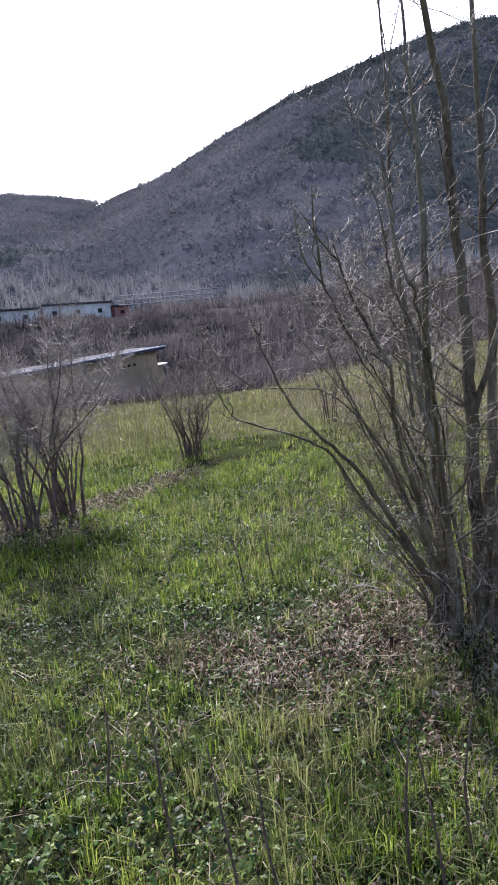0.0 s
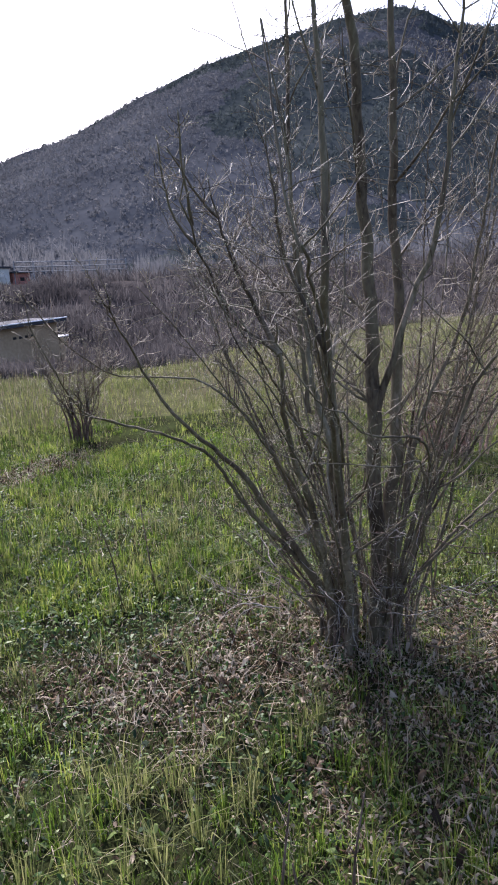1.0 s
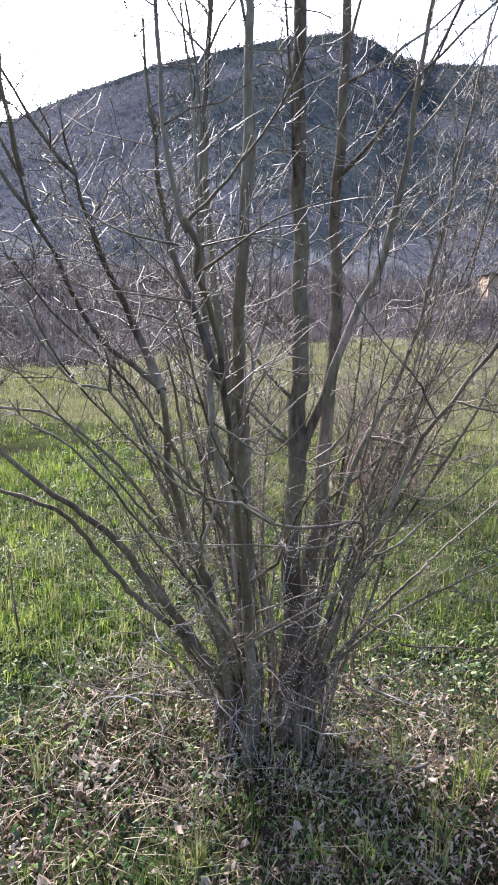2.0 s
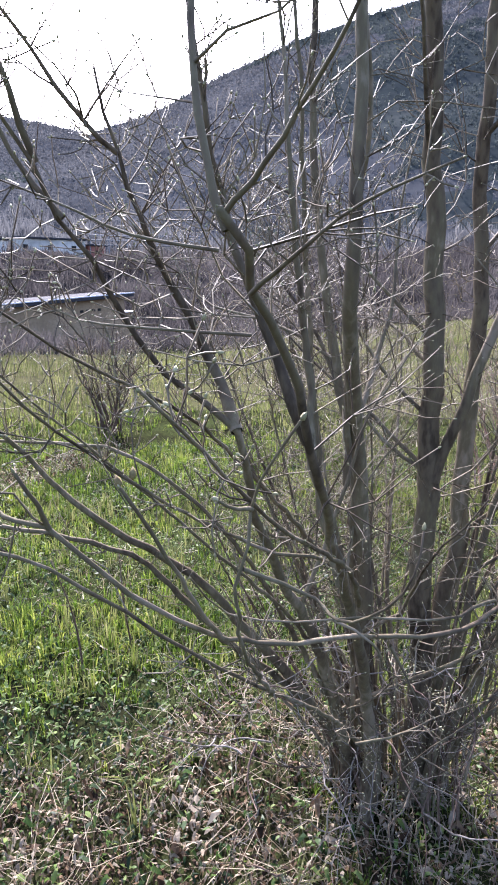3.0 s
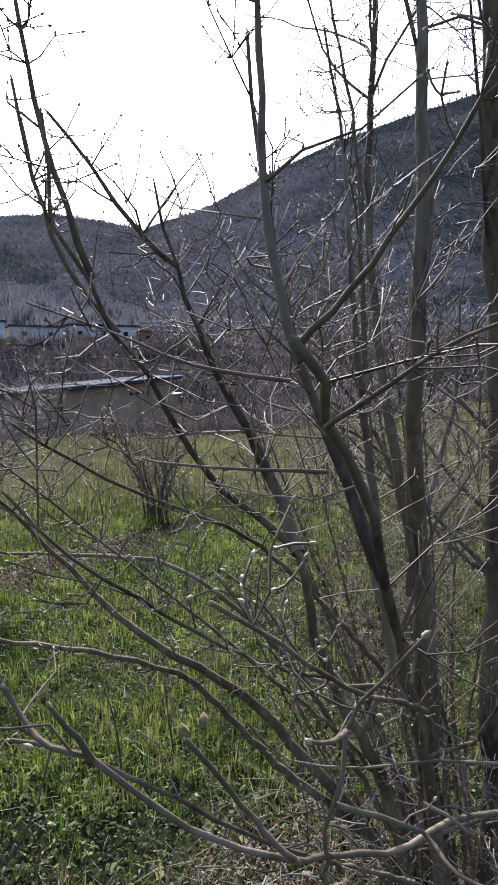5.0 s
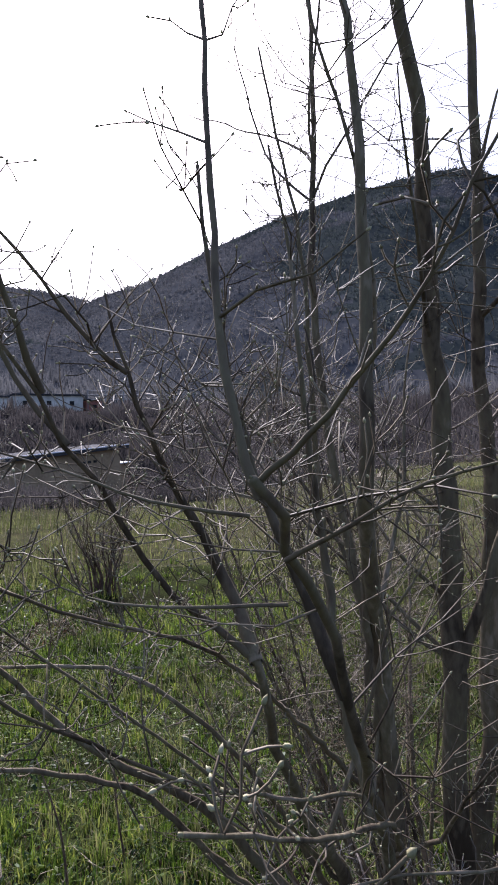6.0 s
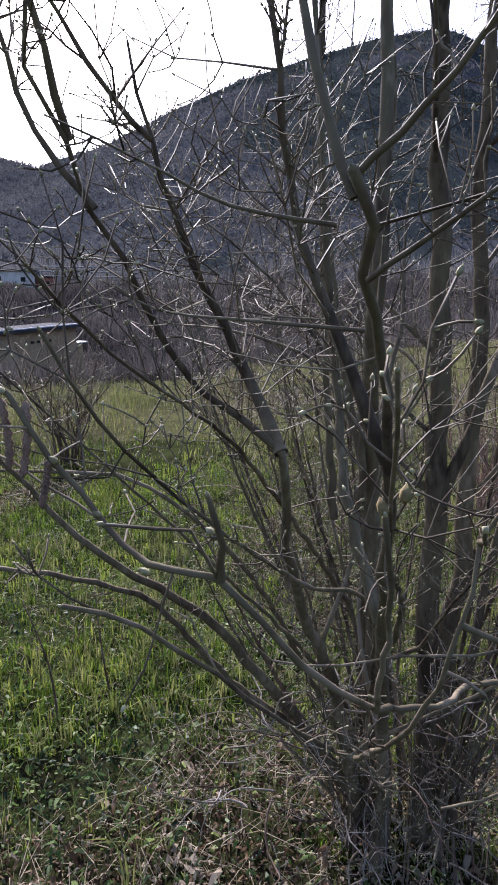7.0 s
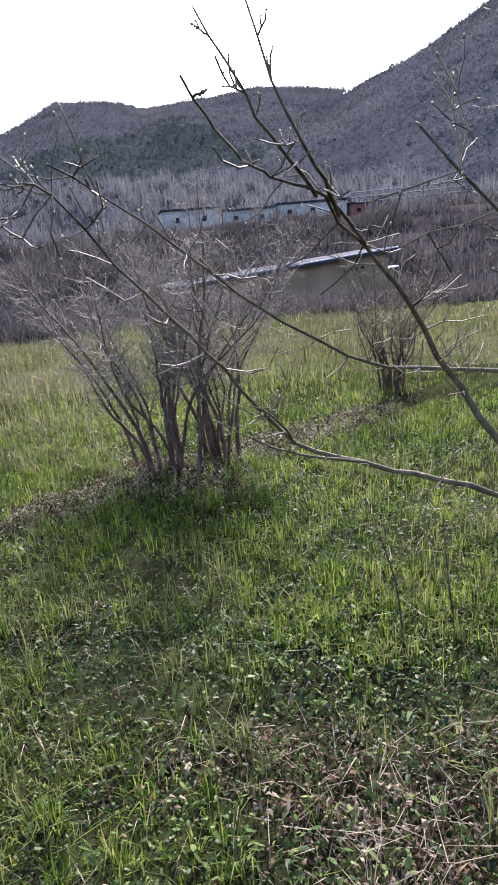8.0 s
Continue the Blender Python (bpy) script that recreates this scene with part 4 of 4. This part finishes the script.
clump("sapling", "thin bare sapling beside the large hazel", (1.78, 4.1), 2, 1.3, 0.1, 0.03, 37, 0.007, 5, 0.2, BARK, "", 1)


def weed_stalk(foot, tall, lean, seed):
    """One dry upright weed stalk with short side stems."""
    g = random.Random(seed)
    base = Vector((foot[0], foot[1], height(*foot)))
    ob = tagged(new("weed_stalk"), "thin dark dry weed stalk standing in the grass", "weed", "dry weed stalks")
    ob.location = base
    top = base + Vector((lean[0], lean[1], tall))
    pts = spline([base - Vector((0, 0, 0.02)), base.lerp(top, 0.5) + Vector((g.gauss(0, 0.015), g.gauss(0, 0.015), 0)), top], 0.05)
    t, tw, bu = Tubes(base), Tubes(base), Tubes(base)
    t.tube(pts, taper(pts, 0.0065, 0.0022), 5)
    t.object("stalk", RED_STEM, ob)
    own = [Tubes(base) for _ in range(8)]
    clothe(g, pts, taper(pts, 0.0065, 0.0022), tw, bu, 0.35, 8, 0.12, None, 0.002, 1, 0.5, own)
    for o in own:
        o.object("side_stem", RED_STEM, ob)


for k, (x, y, h, lx, ly) in enumerate(((0.22, 1.9, 0.62, -0.08, 0.05), (0.30, 2.05, 0.5, -0.05, 0.0), (0.72, 1.95, 0.55, -0.06, 0.05), (0.66, 2.2, 0.5, 0.03, 0.02), (0.86, 2.25, 0.45, 0.02, 0.03), (-0.05, 2.3, 0.5, -0.04, 0.05),
                                        (-0.35, 2.6, 0.42, 0.03, 0.02), (0.1, 4.4, 0.55, -0.12, 0.02), (0.28, 4.6, 0.5, -0.05, 0.0), (-1.3, 5.4, 0.45, 0.0, 0.03), (0.95, 4.9, 0.5, 0.02, 0.0))):
    weed_stalk((x, y), h, (lx, ly), 60 + k)


# ---- grass, weeds and fallen leaves ----
def litter_share(x, y):
    """How far the ground is covered by fallen leaves: full round the hazel's foot, patchy beyond."""
    patch = noise.noise((x * 2.1, y * 2.1, 7)) * 0.4 + noise.noise((x * 5.5, y * 5.5, 17)) * 0.2
    d = math.hypot((x - 0.75) / 1.1, (y - 3.62 - 0.12 * (x - 0.75)) / 0.6)
    own = (1 - ease(0.55, 1.15, d + 1.3 * patch)) * 0.82
    d1 = math.hypot((x - 1.8) / 1.25, (y - 3.2) / 1.0)
    right = (1 - ease(0.5, 1.2, d1 + patch)) * 0.85
    strip = (1 - ease(0.14, 0.42, abs((x + 1.9) * 0.86 - (y - 5.4) * 0.52 + 0.42) + 0.25 * patch)) * 0.95 if -3.4 < x < 0.5 else 0
    d2 = math.hypot((x + 1.9) / 0.8, (y - 6.15) / 0.6)
    return max(own, right, strip, (1 - ease(0.55, 1.1, d2 + patch)) * 0.92)


def weed_patch(x, y):
    """The dark weeds on the meadow side of the hazel."""
    return math.exp(-(((x - 0.35) / 0.75) ** 2) - ((y - 3.7) / 0.95) ** 2)


def far_side(x, y):
    """The duller meadow behind the hazel."""
    return ease(0.3, 1.6, x) * ease(4.0, 5.4, y)


def strip_side(x, y):
    """Positive on the tall-grass side beyond the hazel row."""
    return (y - 5.4) * 0.52 - (x + 1.9) * 0.86 - 0.5 if x < 0.4 else (y - 8.3 - 0.2 * (x - 0.4)) * 0.5


def sheet(name, label, category, material, verts, faces):
    return tagged(mesh_object(name, verts, faces, material), label, category, kind="stuff")


def blades(seed, count, region, size, wide, keep, bend=0.3):
    """Bent grass blades scattered over a region; region gives x, y and a share to keep."""
    g = random.Random(seed)
    v, f = [], []
    made = 0
    while made < count:
        x, y = region(g)
        if g.random() > keep(x, y):
            continue
        made += 1
        z = height(x, y) - 0.01
        h = size(g, x, y)
        a, lean = g.uniform(0, 2 * math.pi), abs(g.gauss(bend, bend))
        cx, cy = math.cos(a), math.sin(a)
        w = wide * g.uniform(0.6, 1.3)
        tw = a + g.uniform(0.8, 2.3)
        px, py = math.cos(tw) * w, math.sin(tw) * w
        b = len(v)
        m = h * 0.55
        v += [(x - px, y - py, z), (x + px, y + py, z), (x + cx * lean * m * 0.5 + px * 0.8, y + cy * lean * m * 0.5 + py * 0.8, z + m), (x + cx * lean * m * 0.5 - px * 0.8, y + cy * lean * m * 0.5 - py * 0.8, z + m),
              (x + cx * lean * h * 1.1, y + cy * lean * h * 1.1, z + h * (1 - 0.25 * min(1, lean)))]
        f += [(b, b + 1, b + 2, b + 3), (b + 3, b + 2, b + 4)]
    return v, f


def patchy(x, y, k, s):
    return 0.5 + 0.9 * noise.noise((x * s, y * s, k))


def near_region(g):
    """Over the meadow near by, in a fan that widens with distance."""
    y = 0.6 + 7.9 * g.random() ** 1.3 + g.gauss(0, 0.15)
    half = 1.3 + 0.55 * (y - 0.6)
    return 0.55 + g.gauss(0, 0.15) + g.uniform(-half, half), y


def tufts(seed, count, region, each, size, wide, keep, spread):
    """Tufts of grass: blades that lean out from a common foot."""
    g = random.Random(seed)
    v, f = [], []
    made = 0
    while made < count:
        cx, cy = region(g)
        if g.random() > keep(cx, cy):
            continue
        made += 1
        tall = size(g, cx, cy)
        for _ in range(g.randint(*each)):
            a = g.uniform(0, 2 * math.pi)
            d = abs(g.gauss(0, spread))
            x, y = cx + math.cos(a) * d, cy + math.sin(a) * d
            h, lean = tall * g.uniform(0.45, 1.1), abs(g.gauss(0.28, 0.3)) + d * 2
            a += g.gauss(0, 0.7)
            ox, oy = math.cos(a), math.sin(a)
            z = height(x, y) - 0.01
            w = wide * g.uniform(0.6, 1.3)
            tw = a + g.uniform(0.9, 2.2)
            px, py = math.cos(tw) * w, math.sin(tw) * w
            b, m, droop = len(v), h * 0.55, 0.35 * min(1.2, lean)
            v += [(x - px, y - py, z), (x + px, y + py, z), (x + ox * lean * m * 0.5 + px * 0.8, y + oy * lean * m * 0.5 + py * 0.8, z + m), (x + ox * lean * m * 0.5 - px * 0.8, y + oy * lean * m * 0.5 - py * 0.8, z + m),
                  (x + ox * lean * h * 1.15, y + oy * lean * h * 1.15, z + h * (1 - droop))]
            f += [(b, b + 1, b + 2, b + 3), (b + 3, b + 2, b + 4)]
    return v, f


v, f = blades(106, 62000, near_region, lambda g, x, y: g.uniform(0.02, 0.07) * (0.7 + 0.7 * max(0, patchy(x, y, 3, 0.9))), 0.0022, lambda x, y: max(0.06, 1.5 * patchy(x, y, 2, 1.9) - 0.2) * (1 - 0.88 * litter_share(x, y)) * (1 - 0.78 * weed_patch(x, y)) * (1 - 0.55 * far_side(x, y)), 0.6)
sheet("turf", "dense short green turf of the meadow", "grass", GRASS, v, f)
v, f = tufts(101, 4200, near_region, (8, 26), lambda g, x, y: g.uniform(0.05, 0.17) * (0.6 + 0.9 * max(0, patchy(x, y, 3, 0.9))), 0.0021,
             lambda x, y: max(0.02, patchy(x, y, 1, 1.4)) * (1 - 0.93 * litter_share(x, y)) * (1 - 0.72 * weed_patch(x, y)) * (1 - 0.55 * far_side(x, y)), 0.022)
sheet("grass", "short green meadow grass in uneven tufts", "grass", GRASS, v, f)
v, f = tufts(102, 1500, near_region, (6, 18), lambda g, x, y: g.uniform(0.12, 0.27), 0.0022, lambda x, y: max(0, patchy(x, y, 12, 1.6) - 0.25) * (1 - 0.85 * litter_share(x, y)), 0.02)
sheet("tall_grass_tufts", "taller yellow-green grass tufts in the meadow", "grass", TALLGRASS, v, f)


def round_region(g):
    """All round the place where one stands, thinning outwards."""
    a, r = g.uniform(0, 2 * math.pi), 9.0 * math.sqrt(g.random())
    return 0.6 + r * math.cos(a), 1.5 + r * math.sin(a)


v, f = blades(107, 36000, round_region, lambda g, x, y: g.uniform(0.03, 0.1), 0.0042, lambda x, y: max(0.1, patchy(x, y, 2, 1.9)) * (1 - 0.88 * litter_share(x, y)) * (0.12 if y > 1.2 and abs(x - 0.55) < 1.2 + 0.5 * (y - 0.6) else 1.0), 0.6)
sheet("outer_turf", "green meadow turf all round the hazels", "grass", GRASS, v, f)


def middle_region(g):
    y = 4.2 + 7.0 * g.random()
    return g.uniform(-4.5, 8.0), y


v, f = tufts(105, 3600, middle_region, (6, 14), lambda g, x, y: g.uniform(0.05, 0.15), 0.0034, lambda x, y: max(0.08, patchy(x, y, 21, 0.8)) * (1 - 0.9 * litter_share(x, y)) * ease(1.8, 0.2, x) * ease(11.2, 7.5, y), 0.035)
sheet("meadow_tufts", "uneven green grass tufts farther out", "grass", GRASS, v, f)
v, f = tufts(108, 3400, middle_region, (6, 14), lambda g, x, y: g.uniform(0.05, 0.17), 0.0034, lambda x, y: max(0.08, patchy(x, y, 22, 0.8)) * (1 - 0.9 * litter_share(x, y)) * ease(0.2, 1.8, x) * ease(8.0, 5.0, x) * ease(11.2, 8.0, y), 0.035)
sheet("dull_tufts", "dull yellow-green grass tufts beyond the hazel", "grass", TALLGRASS, v, f)


def far_region(g):
    y = 6.0 + 32 * g.random() ** 1.7
    half = 2.0 + 0.8 * (y - 1)
    return 0.5 + g.uniform(-half, half), y


v, f = blades(103, 58000, far_region, lambda g, x, y: g.uniform(0.07, 0.27) * (0.7 + 0.5 * max(0, patchy(x, y, 5, 0.35))) * (0.35 + 0.65 * ease(0, 3.0, strip_side(x, y))), 0.005,
              lambda x, y: ease(-0.3, 0.9, strip_side(x, y) + 0.8 * noise.noise((x * 1.1, y * 1.1, 4))) * max(0.12, patchy(x, y, 6, 0.45)) * (1 if math.hypot(x - 0.5, y - 1.5) < 19 + 14 * ease(-6, 20, math.degrees(math.atan2(x - 0.5, y - 1.5))) else 0))
sheet("meadow_grass", "tall yellow-green meadow grass in loose stands", "grass", TALLGRASS, v, f)
v, f = blades(104, 30000, far_region, lambda g, x, y: g.uniform(0.1, 0.36) * (0.5 + 0.5 * ease(0, 2.5, strip_side(x, y))), 0.004, lambda x, y: (0.06 + 0.94 * ease(-0.6, 3.0, strip_side(x, y) + 1.5 * noise.noise((x * 0.8, y * 0.8, 14)))) * max(0.08, patchy(x, y, 8, 0.6) - 0.05) * (0.45 + 0.55 * ease(-1.0, 2.0, x)))
sheet("dry_grass", "pale dry grass stalks among the green", "grass", STRAW, v, f)


def leaves(seed, count, region, size, keep, rise, slim=0.45, flat=0.35, droop=0.5, curl=0.2):
    """Small leaves, each folded along its rib and bent over, near the ground."""
    g = random.Random(seed)
    v, f = [], []
    made = 0
    while made < count:
        x, y = region(g)
        if g.random() > keep(x, y):
            continue
        made += 1
        z = height(x, y) + rise(g)
        L = size(g)
        a = g.uniform(0, 2 * math.pi)
        t = g.gauss(flat, 0.35)
        d = Vector((math.cos(a) * math.cos(t), math.sin(a) * math.cos(t), math.sin(t)))
        s = Vector((-math.sin(a), math.cos(a), g.gauss(0, 0.4))).normalized() * L * slim * 0.5
        up = Vector((0, 0, L * g.uniform(-0.3, 1.0) * curl))
        p = Vector((x, y, z))
        q1, q2, end = p + d * L * 0.32 + up * 0.8, p + d * L * 0.7 + up, p + d * L - Vector((0, 0, L * droop * g.random()))
        w1, w2 = g.uniform(0.7, 1.0), g.uniform(0.55, 0.9)
        b = len(v)
        v += [tuple(p), tuple(q1 + s * w1), tuple(q1 - s * w1 * g.uniform(0.5, 1)), tuple(q2 + s * w2), tuple(q2 - s * w2 + up * 0.4), tuple(end)]
        f += [(b, b + 2, b + 1), (b + 1, b + 2, b + 4, b + 3), (b + 3, b + 4, b + 5)]
    return v, f


v, f = leaves(111, 66000, near_region, lambda g: g.uniform(0.008, 0.03), lambda x, y: max(0.06, patchy(x, y, 15, 1.3) * 1.5 - 0.2) * (1 - 0.6 * litter_share(x, y)), lambda g: g.uniform(0.0, 0.05))
sheet("ground_weeds", "low broad-leaved green weeds between the grass", "weeds", WEED, v, f)
v, f = leaves(114, 16000, near_region, lambda g: g.uniform(0.022, 0.05), lambda x, y: (max(0.0, patchy(x, y, 18, 1.1) - 0.4) + 0.45 * weed_patch(x, y)) * (1 - 0.7 * litter_share(x, y)), lambda g: g.uniform(0.01, 0.06), 0.4, 0.5)
sheet("broad_weeds", "larger dark green weed leaves in the meadow", "weeds", WEED, v, f)
v, f = leaves(112, 43000, near_region, lambda g: g.uniform(0.01, 0.034), lambda x, y: 0.03 + 0.28 * max(0, patchy(x, y, 31, 1.5) - 0.35) + litter_share(x, y) ** 1.2, lambda g: g.uniform(0.0, 0.03), 0.42, 0.25, 0.4, 0.6)
sheet("fallen_leaves", "curled brown and grey fallen hazel leaves", "leaf litter", LITTER, v, f)
v, f = leaves(115, 700, near_region, lambda g: g.uniform(0.04, 0.07), lambda x, y: 0.01 + litter_share(x, y) ** 1.5, lambda g: g.uniform(0.005, 0.03), 0.42, 0.25, 0.4, 0.6)
sheet("broad_fallen_leaves", "large curled grey-brown dead leaves", "leaf litter", LITTER, v, f)
v, f = blades(113, 14000, near_region, lambda g, x, y: g.uniform(0.03, 0.12), 0.0016, lambda x, y: 0.10 + 0.5 * max(0, patchy(x, y, 33, 1.2) - 0.3) + litter_share(x, y), 0.9)
sheet("straw", "dry straw and dead stalks over the ground", "dry grass", STRAW, v, f)


# ---- fallen sticks ----
def fallen_stick(ctrl, r, seed):
    g = random.Random(seed)
    pts = spline([(x, y, height(x, y) + z) for x, y, z in ctrl], 0.04)
    base = pts[0]
    ob = tagged(new("fallen_stick"), "pale dead stick lying on the leaf litter", "stick", "fallen sticks")
    ob.location = base
    t = Tubes(base)
    t.tube([p + Vector((g.gauss(0, 0.002), g.gauss(0, 0.002), 0)) for p in pts], taper(pts, r, r * 0.4), 6)
    t.object("shaft", TWIG, ob)
    k = len(pts) // 2
    t = Tubes(base)
    fork = grow(g, pts[k], side_way(g, (pts[k + 1] - pts[k]).normalized(), 35, 0.05), 0.12, 0, 0.1, 4)
    t.tube(fork, [r * 0.5, r * 0.45, r * 0.4, r * 0.3, r * 0.2], 5)
    t.object("side_twig", TWIG, ob)


fallen_stick([(1.82, 3.44, 0.03), (1.64, 3.4, 0.02), (1.48, 3.33, 0.015)], 0.007, 1)
fallen_stick([(1.6, 3.06, 0.02), (1.68, 2.9, 0.02), (1.74, 2.75, 0.015)], 0.006, 2)
fallen_stick([(1.0, 3.0, 0.02), (0.8, 3.1, 0.03), (0.62, 3.05, 0.02)], 0.004, 3)
fallen_stick([(1.35, 3.0, 0.03), (1.5, 2.88, 0.045), (1.66, 2.7, 0.03)], 0.005, 5)
fallen_stick([(1.55, 2.95, 0.03), (1.6, 2.8, 0.04), (1.58, 2.66, 0.025)], 0.004, 6)
fallen_stick([(2.1, 3.7, 0.02), (1.9, 3.85, 0.03), (1.75, 3.8, 0.02)], 0.005, 4)
